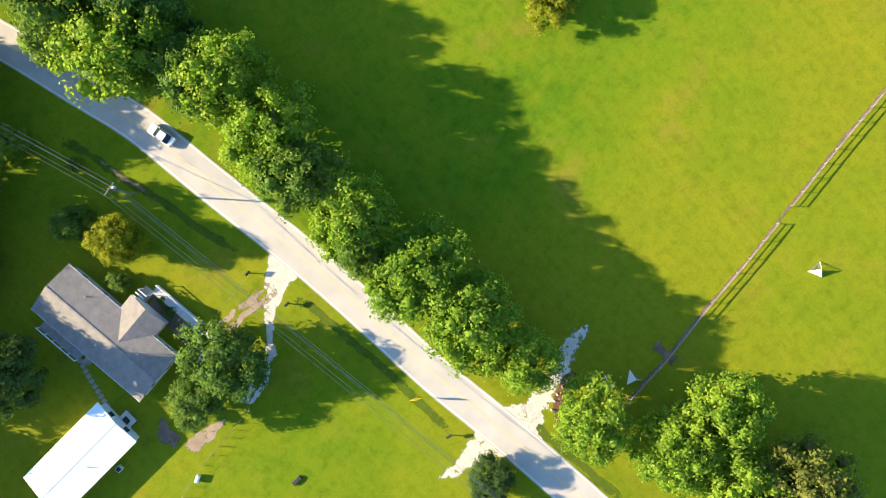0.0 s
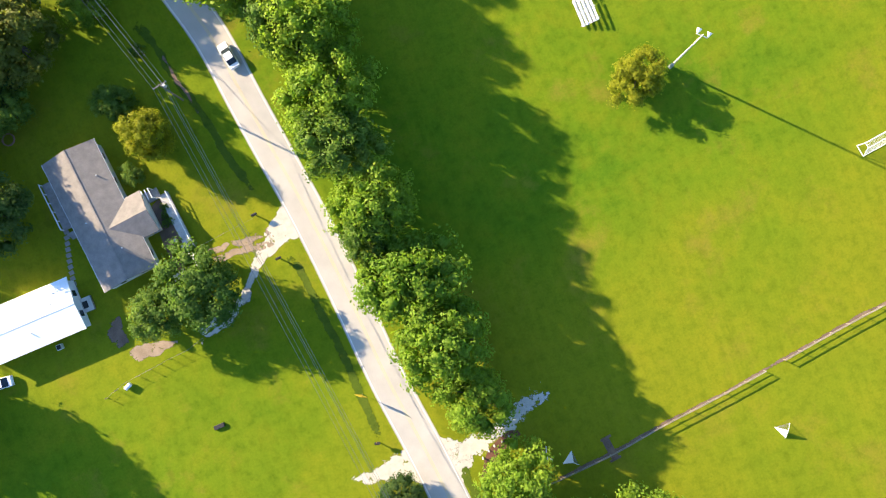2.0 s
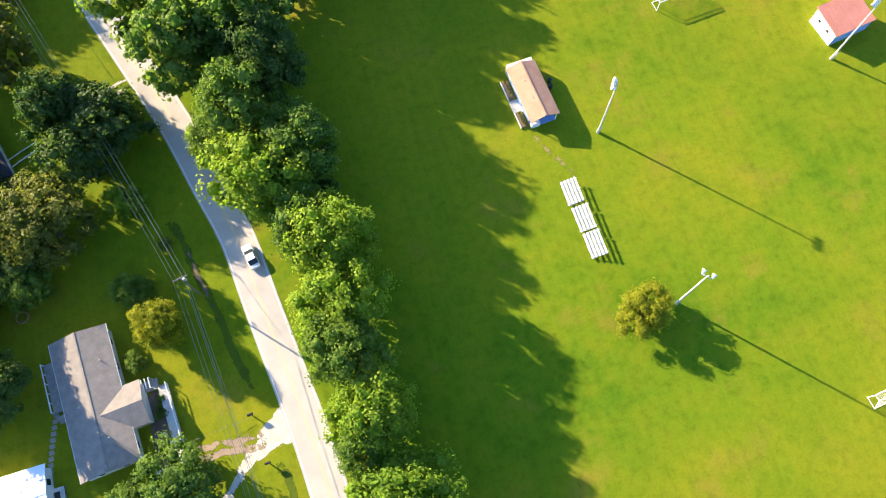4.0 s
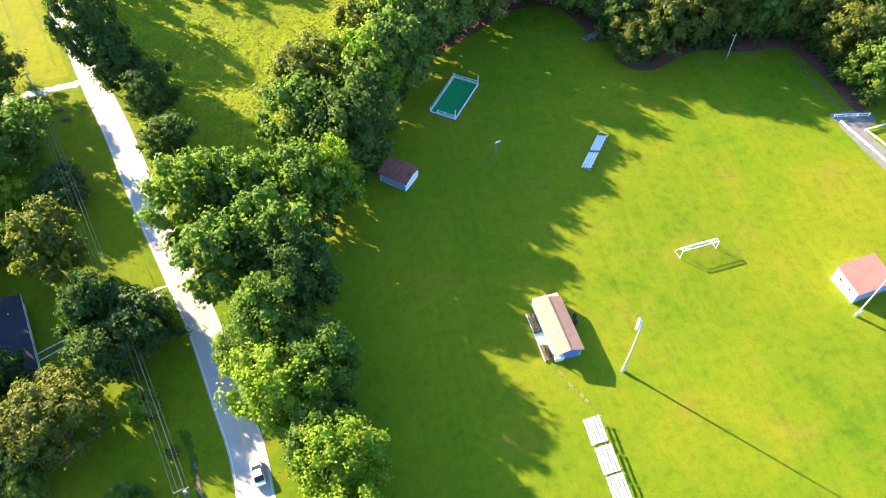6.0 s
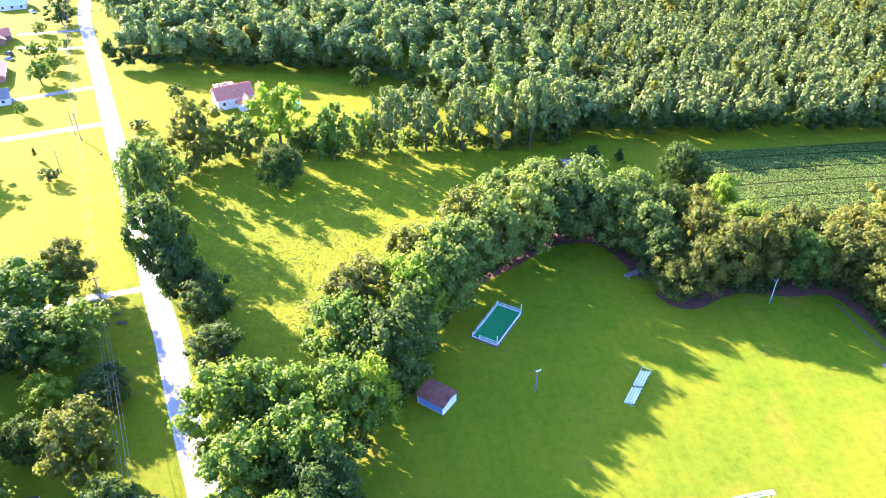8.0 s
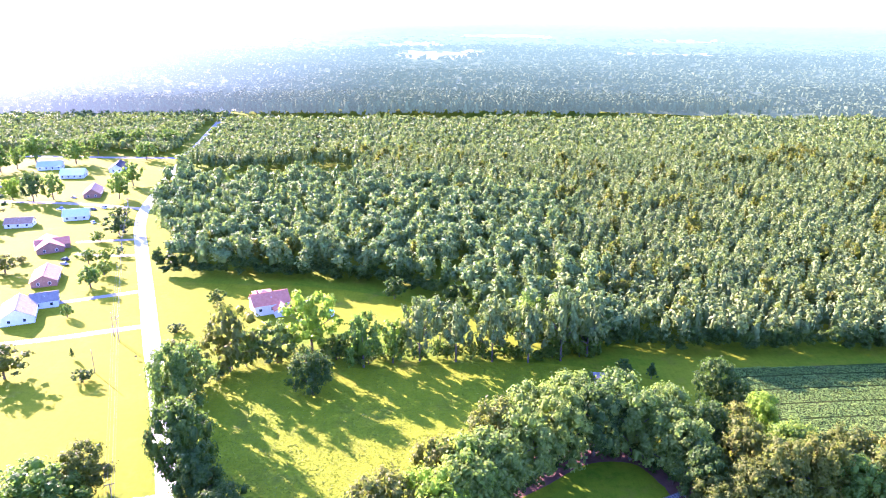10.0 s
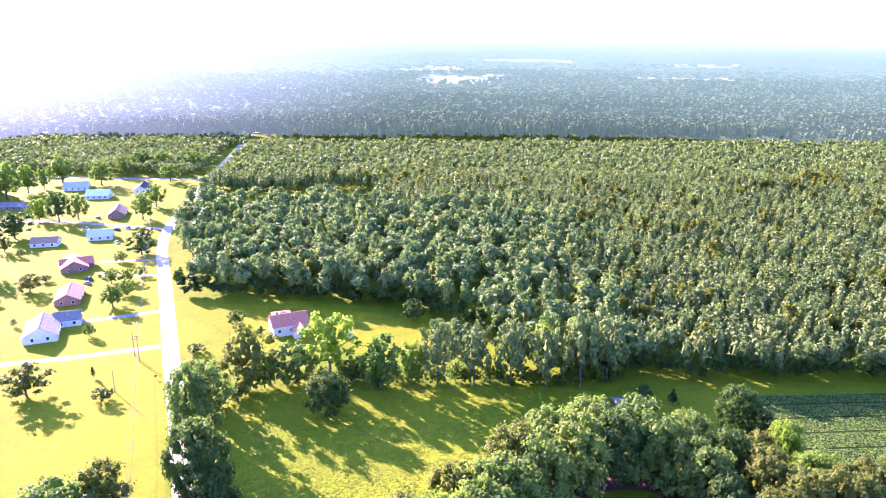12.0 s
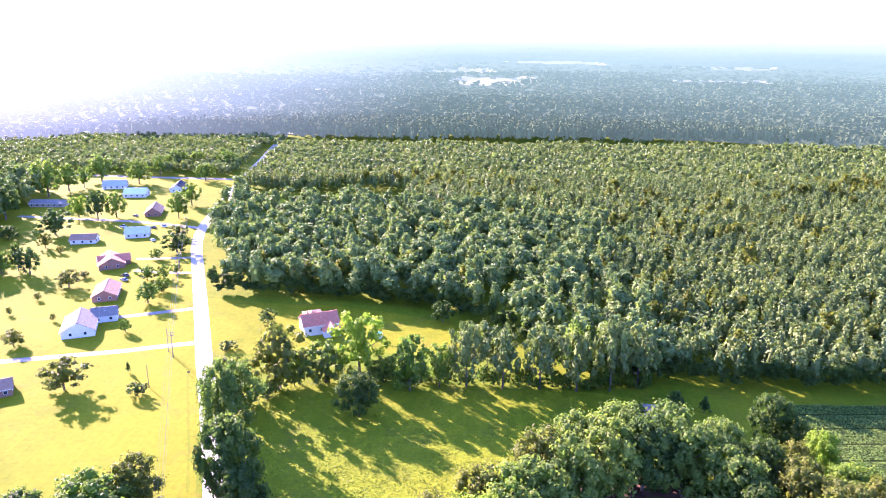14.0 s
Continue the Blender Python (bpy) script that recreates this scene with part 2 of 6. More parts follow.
# ---- building blocks ----
def obj(name, bm, material, parent=None, label="", smooth=False):
    me = bpy.data.meshes.new(name)
    bm.to_mesh(me)
    bm.free()
    me.materials.append(material)
    if smooth:
        me.polygons.foreach_set("use_smooth", [True] * len(me.polygons))
    ob = new(name, me)
    if parent:
        ob.parent = parent
    if label:
        ob["label"] = label
    return ob


part = obj


def arrays(name, verts, faces, material, parent=None):
    """A mesh object from plain arrays of corners and four-sided faces."""
    verts, faces = np.asarray(verts, np.float32), np.asarray(faces, np.int32)
    me = bpy.data.meshes.new(name)
    me.vertices.add(len(verts))
    me.vertices.foreach_set("co", verts.ravel())
    me.loops.add(faces.size)
    me.loops.foreach_set("vertex_index", faces.ravel())
    me.polygons.add(len(faces))
    me.polygons.foreach_set("loop_start", np.arange(0, faces.size, 4, dtype=np.int32))
    me.polygons.foreach_set("loop_total", np.full(len(faces), 4, np.int32))
    me.update(calc_edges=True)
    me.materials.append(material)
    ob = new(name, me)
    if parent:
        ob.parent = parent
    return ob


def thing(name, label, category, m=None, group=""):
    ob = new(name)
    if m is not None:
        ob.matrix_world = m
    return tagged(ob, label, category, group)


def box(bm, x0, y0, z0, x1, y1, z1, bevel=0.0):
    made = bmesh.ops.create_cube(bm, size=1)
    bmesh.ops.scale(bm, vec=(x1 - x0, y1 - y0, z1 - z0), verts=made["verts"])
    bmesh.ops.translate(bm, vec=((x0 + x1) / 2, (y0 + y1) / 2, (z0 + z1) / 2), verts=made["verts"])
    if bevel:
        edges = list({e for v in made["verts"] for e in v.link_edges})
        bmesh.ops.bevel(bm, geom=edges, offset=bevel, segments=1, affect="EDGES")


def slab(*a, bevel=0.0):
    bm = bmesh.new()
    box(bm, *a, bevel=bevel)
    return bm


def rod(bm, a, b, r0, r1=None, sides=8):
    """A tapered bar from a to b."""
    a, b = Vector(a), Vector(b)
    d = b - a
    made = bmesh.ops.create_cone(bm, cap_ends=True, segments=sides, radius1=r0, radius2=r0 if r1 is None else r1, depth=d.length)
    bmesh.ops.transform(bm, matrix=Matrix.Translation((a + b) / 2) @ d.to_track_quat("Z", "Y").to_matrix().to_4x4(), verts=made["verts"])


def bar(a, b, r0, r1=None, sides=8):
    bm = bmesh.new()
    rod(bm, a, b, r0, r1, sides)
    return bm


def place(x, y, turn=0.0, z=0.0):
    return pose(x, y, z, 0, 0, turn)


def catmull(points, step=3.0):
    """A smooth line through plan points."""
    p = [Vector(q) for q in points]
    p = [p[0] * 2 - p[1]] + p + [p[-1] * 2 - p[-2]]
    out = []
    for i in range(1, len(p) - 2):
        n = max(2, int((p[i + 1] - p[i]).length / step))
        for k in range(n):
            t = k / n
            out.append(0.5 * (2 * p[i] + (p[i + 1] - p[i - 1]) * t + (2 * p[i - 1] - 5 * p[i] + 4 * p[i + 1] - p[i + 2]) * t * t
                              + (3 * p[i] - p[i - 1] - 3 * p[i + 1] + p[i + 2]) * t ** 3))
    out.append(p[-2])
    return out


def ribbon(name, line, left, right, z, material, wobble=0.0, seed=0.0, ends=1.0):
    """A strip along a line, from offset left to offset right of it; wobble roughens its edges."""
    bm = bmesh.new()
    rim = bm.verts.layers.float.new("edge")
    rows = []
    cols = 4
    for i, p in enumerate(line):
        d = (line[min(i + 1, len(line) - 1)] - line[max(i - 1, 0)]).normalized()
        side = Vector((d.y, -d.x))
        a = left + wobble * noise.noise((p.x * 0.45, p.y * 0.45, seed))
        b = right + wobble * noise.noise((p.x * 0.45, p.y * 0.45, seed + 9))
        row = []
        for k in range(cols + 1):
            q = p + side * (a + (b - a) * k / cols)
            row.append(bm.verts.new((q.x, q.y, z(q, k / cols) if callable(z) else z)))
        rows.append(row)
    for i, row in enumerate(rows):
        for k, v in enumerate(row):
            v[rim] = min((0.0, 0.8, 1.0, 0.8, 0.0)[k], min(i, len(rows) - 1 - i) * 0.45)
    for r0, r1 in zip(rows, rows[1:]):
        for k in range(cols):
            bm.faces.new((r0[k], r0[k + 1], r1[k + 1], r1[k]))
    bmesh.ops.recalc_face_normals(bm, faces=bm.faces)
    for f in bm.faces:
        if f.normal.z < 0:
            f.normal_flip()
    return obj(name, bm, material, smooth=True)


def patch(name, points, z, material, wobble=0.0, seed=0.0, soft=0.0):
    """A flat piece of ground inside a smooth closed outline; soft lets its rim fray."""
    line = catmull(list(points) + [points[0]], 1.5 if wobble else 4.0)[:-1]
    bm = bmesh.new()
    rim = bm.verts.layers.float.new("edge")
    vs = []
    cx, cy = sum(p.x for p in line) / len(line), sum(p.y for p in line) / len(line)
    for p in line:
        k = 1 + wobble * noise.noise((p.x * 0.4, p.y * 0.4, seed))
        vs.append(bm.verts.new((cx + (p.x - cx) * k, cy + (p.y - cy) * k, z)))
    if soft:
        core = [bm.verts.new((cx + (v.co.x - cx) * (1 - soft), cy + (v.co.y - cy) * (1 - soft), z)) for v in vs]
        for i in range(len(vs)):
            j = (i + 1) % len(vs)
            bm.faces.new((vs[i], vs[j], core[j], core[i]))
        vs = core
    for v in vs:
        v[rim] = 1.0
    bm.faces.new(vs)
    for f in bm.faces:
        f.normal_update()
        if f.normal.z < 0:
            f.normal_flip()
    bmesh.ops.triangulate(bm, faces=bm.faces[:])
    return obj(name, bm, material)


def inside(poly, x, y):
    """Which of the points x, y lie inside a plan outline."""
    hit = np.zeros(len(x), bool)
    for (ax, ay), (bx, by) in zip(poly, poly[1:] + poly[:1]):
        cross = ((ay > y) != (by > y)) & (x < (bx - ax) * (y - ay) / (by - ay + 1e-9) + ax)
        hit ^= cross
    return hit


# ---- ground and roads ----
ROAD = [(4.5, -184.9), (-2.6, -117), (-8.7, -72.7), (-11.4, -46.2), (-12.5, -37.2), (-14.2, -25), (-16.2, -12.9), (-17.5, -0.9), (-18.7, 9.4), (-20.1, 19),
        (-22, 29.5), (-23.8, 39.7), (-25.7, 51.1), (-29.2, 62.5), (-33.3, 75.9), (-39.4, 91.8), (-47.7, 113), (-55.6, 135), (-62.5, 152),
        (-72.2, 178), (-89.4, 221.4), (-99.2, 245.5), (-116.5, 290), (-140.8, 352), (-156.3, 392), (-166.8, 429), (-173.5, 468), (-183.5, 540),
        (-192.5, 605), (-202, 690), (-212, 770), (-223, 860), (-240, 1000)]
road_line = catmull(ROAD, 3.0)
road_x, road_y = np.array([p.x for p in road_line]), np.array([p.y for p in road_line])


def road_gap(x, y):
    """Distance from the road's middle, for arrays of places."""
    at = np.interp(y, road_y, road_x)
    slope = np.interp(y, road_y, np.gradient(road_x, road_y))
    return (x - at) / np.sqrt(1 + slope ** 2)


def lay_ground():
    bm = bmesh.new()
    ticks = [-4900, -3000, -2000, -1200, -700] + list(range(-400, 401, 20)) + [700, 1200, 2000, 3000, 4900]
    grid = [[bm.verts.new((x, y, 0)) for x in ticks] for y in ticks]
    for r0, r1 in zip(grid, grid[1:]):
        for k in range(len(ticks) - 1):
            bm.faces.new((r0[k], r0[k + 1], r1[k + 1], r1[k]))
    tagged(obj("ground", bm, LAWN), "green mown grass of a playing field and yards", "grass", kind="structure")


lay_ground()
tagged(ribbon("road", road_line, -3.1, 3.1, 0.03, ASPHALT), "pale worn two-lane asphalt country road", "road", kind="structure")
for name, a, b, mat, label in (("road_marking", -2.82, -2.70, WHITE_LINE, "white edge line painted on the road"),
                               ("road_marking", 2.70, 2.82, WHITE_LINE, "white edge line painted on the road"),
                               ("road_marking", -0.20, -0.08, YELLOW_LINE, "yellow centre line painted on the road"),
                               ("road_marking", 0.08, 0.20, YELLOW_LINE, "yellow centre line painted on the road")):
    tagged(ribbon(name, road_line, a, b, 0.036, mat), label, "road marking", "lines on the road", "structure")


def strip(name, points, half, z, mat, label, category, wobble=0.0, kind="structure"):
    return tagged(ribbon(name, catmull(points, 1.5), -half, half, z, mat, wobble, points[0][0]), label, category, kind=kind)


MEADOW_EDGE = [(-50, 135), (-33, 112), (-18, 116), (-8, 128), (4, 148), (14, 166), (34, 186), (60, 198), (88, 204), (62, 219), (30, 226), (-20, 222),
               (-45, 232), (-76, 226), (-78, 200), (-64, 168)]
tagged(patch("meadow", MEADOW_EDGE, 0.012, MEADOW), "rough uncut meadow grass behind a belt of trees", "meadow", kind="structure")
YARD_EDGE = [(-70, 158), (-92, 221), (-120, 290), (-144, 352), (-168, 425), (-180, 500), (-192, 592), (-330, 600), (-330, 400), (-240, 260), (-180, 190), (-120, 152)]
tagged(patch("yard", YARD_EDGE, 0.010, VERGE), "sunlit yellow-green lawns between the houses", "lawn", kind="structure")
LOT_EDGE = [(-110, 268), (-124, 306), (-90, 304), (-58, 301), (-30, 294), (-6, 282), (2, 268), (-12, 252), (-40, 254), (-66, 252), (-96, 250)]
tagged(patch("yard", LOT_EDGE, 0.010, VERGE), "house lot lawn at the edge of the forest", "lawn", kind="structure")

tagged(patch("gravel_apron", [(-19.7, 21.3), (-19.4, 13.7), (-23, 14.2), (-25.7, 13.9), (-28.7, 12.3), (-30, 13.7), (-27.7, 15.8), (-27.5, 17.5), (-25.1, 19), (-23.2, 20.9)], 0.017, GRAVEL, 0.04, soft=0.22), "pale gravel driveway mouth at the road", "driveway", kind="structure")
for s in (-0.75, 0.75):
    strip("gravel_track", [(-26.8, 16.2 + s * 0.4), (-28.7 + s * 0.7, 14.6 + s * 0.3), (-31 + s * 0.7, 11.7 + s * 0.3), (-33.1 + s * 0.6, 9.2 + s * 0.5), (-35.1 + s * 0.5, 7.5 + s * 0.6), (-38.4, 5.6 + s), (-43.5, 4.2 + s)], 0.75, 0.020 + 0.004 * s, GRAVEL,
          "pale gravel wheel track curving round a tree", "driveway", 0.8)
    strip("gravel_track", [(-26.4, 16 + s), (-30.8, 15.7 + s * 0.9), (-33.7, 16.2 + s * 0.8), (-37, 15.9 + s * 0.7), (-41.5, 16.4 + s * 0.6)], 0.75, 0.030 + 0.004 * s, SAND, "patchy gravel track towards the house", "driveway", 1.0)
strip("gravel_drive", [(-12.5, -27.9), (-8.6, -27.8), (-3.9, -26.7), (-0.3, -25.5), (3.7, -24), (7.7, -22.4)], 1.7, 0.018, GRAVEL, "pale gravel entrance drive to the field", "driveway", 0.7)
tagged(patch("gravel_apron", [(-11.8, -23.3), (-9.5, -25.1), (-7.1, -26.4), (-6.6, -28.8), (-8.3, -30.8), (-10.8, -33.5), (-12.2, -34.5), (-13.5, -28)], 0.017, GRAVEL, 0.03, soft=0.22), "gravel apron where the drive meets the road", "driveway", kind="structure")
tagged(patch("gravel_apron", [(-14.8, -23.1), (-17.8, -24), (-21.1, -24.6), (-24.1, -25.5), (-27.7, -25.9), (-24.5, -27.8), (-20.4, -28.7), (-17.3, -30), (-14.1, -31.9)], 0.017, GRAVEL, 0.06, soft=0.45), "gravel field entrance beside the road", "driveway", kind="structure")
strip("gravel_drive", [(-62, 156), (-70, 154), (-80, 151.6), (-92, 148)], 1.5, 0.018, GRAVEL, "pale driveway under the trees", "driveway", 0.4)
strip("side_lane", [(-104, 260), (-120, 254.5), (-134, 249.5), (-152, 244.4), (-200, 231), (-260, 215)], 1.9, 0.020, LANE, "narrow grey lane between lawns", "lane", 0.2)
strip("side_lane", [(-118, 297), (-130, 292), (-142, 287), (-152, 283)], 1.7, 0.020, LANE, "grey asphalt driveway of a white house", "driveway", 0.2)
strip("side_lane", [(-137, 345), (-150, 344), (-163, 345), (-172, 347)], 1.6, 0.020, LANE, "grey asphalt driveway", "driveway", 0.2)
strip("side_lane", [(-147, 371), (-160, 369), (-180, 366)], 1.6, 0.020, LANE, "grey asphalt driveway of a brick house", "driveway", 0.2)
strip("side_lane", [(-166, 431), (-185, 437), (-215, 445), (-245, 449), (-300, 455)], 2.2, 0.020, LANE, "pale asphalt side street", "lane", 0.2)
strip("side_road", [(-188, 588), (-215, 591), (-250, 593), (-340, 600)], 3.2, 0.020, LANE, "grey side road by the woods", "road", 0.2)
strip("ditch", [(-25.8, 11.9), (-24.3, 9.8), (-23.6, 5.6), (-23, 0.6), (-22.2, -4), (-21.6, -8.9), (-21.1, -15.4), (-20.6, -21.3)], 0.75, 0.025, DITCH_SHADE, "grassy roadside ditch with its shade painted dark", "ditch", 0.3)
strip("ditch", [(-37, 57.4), (-35.1, 52.5), (-33.8, 47.4), (-32.4, 42.5), (-30.8, 37.3), (-29.3, 30.3), (-27.3, 24.2)], 0.75, 0.025, DITCH_SHADE, "muddy roadside ditch with its shade painted dark", "ditch", 0.7)
strip("ditch", [(-34.6, 50.9), (-33, 44.6), (-31.6, 39.5)], 0.35, 0.030, SOIL, "bare mud at the ditch bottom", "ditch", 0.5)
strip("ditch", [(-102, 236), (-93, 213), (-82, 185), (-74, 163)], 0.45, 0.025, LAWN, "grassy roadside ditch along the yard", "ditch", 0.4)
strip("ditch", [(-8.9, -29.5), (-9.2, -32.1), (-8.5, -36.3), (-7.5, -43.4), (-6.6, -48.1)], 0.8, 0.025, DITCH_SHADE, "short ditch by the field entrance", "ditch", 0.3)
tagged(patch("bare_earth", [(-46.2, 4.7), (-49.6, 3.4), (-54.1, 3.6), (-55.7, 5.1), (-54.5, 6.1), (-52.1, 6.2), (-49, 5.4)], 0.026, SAND, 0.12, soft=0.3), "sandy bare patch by the drive", "earth", kind="structure")
tagged(patch("bare_earth", [(-54.7, 12.3), (-56.9, 11.4), (-57.9, 8.8), (-56.5, 6.3), (-54.6, 7.1), (-54.8, 9.3)], 0.024, SOIL, 0.1, soft=0.3), "dark bare ground between the houses", "earth", kind="structure")
tagged(patch("planting_bed", [(-7, -32.7), (-4.7, -33.8), (-1.5, -29.4), (1.5, -28), (0.1, -26.9), (-4.5, -28.8)], 0.024, MULCH, 0.05), "brown mulched bed with posts", "planting bed", kind="structure")
tagged(patch("mulch_border", [(17, 140), (23, 149.5), (33, 156.5), (46, 165.5), (58, 165.5), (63, 157), (66, 149), (73, 158), (62, 173), (44, 176), (26, 166), (13, 148)], 0.020, MULCH, 0.02),
       "reddish pine-straw border under the trees", "mulch", kind="structure")
tagged(patch("mulch_border", [(68, 141), (71, 136.3), (77, 135.2), (85, 139), (93, 140.4), (102, 138), (113, 137.6), (116, 131), (117.5, 124), (119, 112), (123, 116), (122, 142), (100, 149), (80, 147), (70, 144)], 0.020, MULCH, 0.02),
       "reddish pine-straw border under the trees", "mulch", kind="structure")




strip("worn_trail", [(30.5, 57), (31.8, 54), (33.6, 51), (35.2, 47.5)], 0.55, 0.016, TRACK, "trodden bare trail from the stand to the bleachers", "trail", 0.4)


# ---- trees ----
def leaf_quads(centres, outward, size, rng, loose=0.52):
    """Folded leaf sprays at the given places, turned roughly outward."""
    n = len(centres)
    out = outward + np.array([0, 0, 0.28]) + rng.normal(0, loose, (n, 3))
    out /= np.linalg.norm(out, axis=1, keepdims=True) + 1e-9
    side = np.cross(out, rng.normal(0, 1, (n, 3)))
    side /= np.linalg.norm(side, axis=1, keepdims=True) + 1e-9
    along = np.cross(out, side)
    s = size * rng.uniform(0.7, 1.35, (n, 1))
    droop = out * s * 0.22
    quads = np.stack([centres - along * s - droop, centres + side * s * 0.62 + droop, centres + along * s - droop, centres - side * s * 0.62 + droop], 1)
    return quads.reshape(-1, 3), np.arange(4 * n).reshape(-1, 4)


def lump_arrays(rng, centres, radii):
    """Plain closed bodies of 8 faces, for the hearts of far crowns."""
    ring = [(math.cos(a), math.sin(a), z) for z in (-1.0, 1.0) for a in (0.4, 1.97, 3.54, 5.11)]
    unit = np.array([(x * (1.0 if z < 0 else 0.62), y * (1.0 if z < 0 else 0.62), z) for x, y, z in ring])
    faces = np.array([(0, 1, 5, 4), (1, 2, 6, 5), (2, 3, 7, 6), (3, 0, 4, 7), (4, 5, 6, 7), (3, 2, 1, 0)])
    n = len(centres)
    v = centres[:, None, :] + unit[None] * radii[:, None, :] * rng.uniform(0.85, 1.15, (n, 8, 1))
    return v.reshape(-1, 3), (faces[None] + 8 * np.arange(n)[:, None, None]).reshape(-1, 4)


def joined(*pieces):
    """Several pairs of corners and faces as one pair."""
    vs, fs, n = [], [], 0
    for v, f in pieces:
        vs.append(v)
        fs.append(f + n)
        n += len(v)
    return np.concatenate(vs), np.concatenate(fs)


def crown_arrays(rng, lobes, per, leaf, R, low, high, form):
    """An uneven crown of radius R between two heights: leafy lobes of many sizes with deep gaps between them."""
    mid, half = (low + high) / 2, (high - low) / 2
    spots, normals, centres, radii = [], [], [], []
    swell = rng.uniform(0, 6.283, 4)
    for i in range(lobes):
        up = 1.0 - 1.72 * (i + 0.5) / lobes
        a = i * 2.39996 + rng.uniform(-0.35, 0.35)
        flat = math.sqrt(max(0.02, 1 - up * up)) if up > -0.2 else 0.97 - 0.25 * abs(up)
        if form == "cone":
            flat = max(0.05, 0.98 - 0.95 * (up + 0.75) / 1.75)
        reach = rng.uniform(0.60, 0.90) * (1 + 0.15 * math.sin(2 * a + swell[0]) + 0.10 * math.sin(3 * a + 4 * up + swell[1])) if i % 4 else rng.uniform(0.30, 0.55)
        centre = np.array([flat * math.cos(a) * R * reach, flat * math.sin(a) * R * reach, mid + up * half * (0.84 if i % 4 else 0.6) * (1 + 0.05 * math.sin(3 * a + swell[2]))])
        r = R * rng.uniform(0.14, 0.30) * (0.62 if form == "cone" else 1.0)
        v = rng.normal(0, 1, (per, 3)) + np.array([math.cos(a) * flat, math.sin(a) * flat, 0.55 + up]) * 0.75
        v /= np.linalg.norm(v, axis=1, keepdims=True)
        k = r * (rng.uniform(0.62, 1.12, (per, 1)) + 0.45 * (rng.uniform(0, 1, (per, 1)) ** 5))
        spots.append(centre + v * k * np.array([1, 1, 0.78]))
        normals.append(v)
        centres.append(centre)
        radii.append((r * 0.60, r * 0.60, r * 0.42))
    centres.append(np.array([0, 0, mid]))
    radii.append((R * 0.3, R * 0.3, half * 0.5))
    return joined(leaf_quads(np.concatenate(spots), np.concatenate(normals), leaf, rng), lump_arrays(rng, np.array(centres), np.array(radii)))


def trunk_mesh(rng, R, high, low, limbs=6):
    bm = bmesh.new()
    top = Vector((rng.uniform(-0.5, 0.5), rng.uniform(-0.5, 0.5), high * 0.62))
    rod(bm, (0, 0, -0.15), top * 0.45, 0.055 * R, 0.04 * R, 7)
    rod(bm, top * 0.45, top, 0.04 * R, 0.02 * R, 6)
    for i in range(limbs):
        a = i * 6.283 / limbs + rng.uniform(-0.4, 0.4)
        z0 = low + (high * 0.5 - low) * rng.uniform(0.1, 0.9)
        s = top * (z0 / top.z)
        e = Vector((math.cos(a) * R * 0.62, math.sin(a) * R * 0.62, z0 + high * rng.uniform(0.1, 0.28)))
        rod(bm, s, e, 0.022 * R, 0.008 * R, 5)
    return bm


STOCK = {}


def stock(kind, variant, lobes, per, leaf, form, low, mat):
    """One tree of a kind, 7 m in crown radius and 15 m high, kept as a pattern for its copies."""
    rng = np.random.default_rng(variant * 17 + len(kind))
    v, f = crown_arrays(rng, lobes, per, leaf, 7.0, low, 15.0, form)
    me = arrays("crown", v, f, mat)
    bm = trunk_mesh(rng, 7.0, 15.0, max(low, 1.5))
    trunk = obj("trunk", bm, BARK)
    STOCK[(kind, variant)] = (me.data, trunk.data)
    bpy.data.objects.remove(me)
    bpy.data.objects.remove(trunk)


LOOKS = {"G": ("green", BELTLEAF, "tall dark green tree in a dense belt", "dome", 0.4),
         "B": ("broad", BROAD, "full green broadleaf tree with a lumpy crown", "dome", 0.4),
         "L": ("lime", LIME, "bright yellow-green broadleaf tree in the sun", "dome", 0.4),
         "D": ("dark", DARKLEAF, "dark dense green tree", "dome", 0.0),
         "R": ("russet", RUSSET, "broadleaf tree with olive-brown turning leaves", "dome", 0.4),
         "P": ("pine", PINE, "tall grey-green pine in a row", "dome", 2.2),
         "C": ("cedar", DARKLEAF, "dark pointed evergreen tree", "cone", 0.6),
         "S": ("shrub", BROAD, "rounded green shrub on the grass", "dome", 0.2),
         "Y": ("shrub", GOLD, "dense golden-olive bush on the grass", "dome", 0.2)}
for key, (kind, mat, label, form, low) in LOOKS.items():
    for v in range(3):
        stock(key + "near", v, 80, 72, 0.255, form, low, mat)
        stock(key, v, 62, 44, 0.33, form, low, mat)
        stock(key + "far", v, 34, 22, 0.52, form, low, mat)
count = 0


def tree(x, y, R, h, key, light=False):
    """A tree of the given kind at a place on the ground."""
    global count
    count += 1
    away = math.hypot(x, y)
    crown, trunk = STOCK[(key + ("far" if light or away > 215 or R < 2 else "near" if away < 84 and R > 3 else ""), count % 3)]
    small = h < 5
    ob = thing("shrub" if small else "tree", LOOKS[key][2] if not small else LOOKS["Y" if key in "RY" else "S"][2], "shrub" if small else "tree", group="shrubs" if small else "trees")
    ob.matrix_world = Matrix.Translation((x, y, 0)) @ Matrix.Rotation(count * 2.4, 4, "Z") @ Matrix.Diagonal((R / 7, R / 7, h / 15, 1))
    for name, me in (("crown", crown), ("trunk", trunk)):
        new(name, me).parent = ob


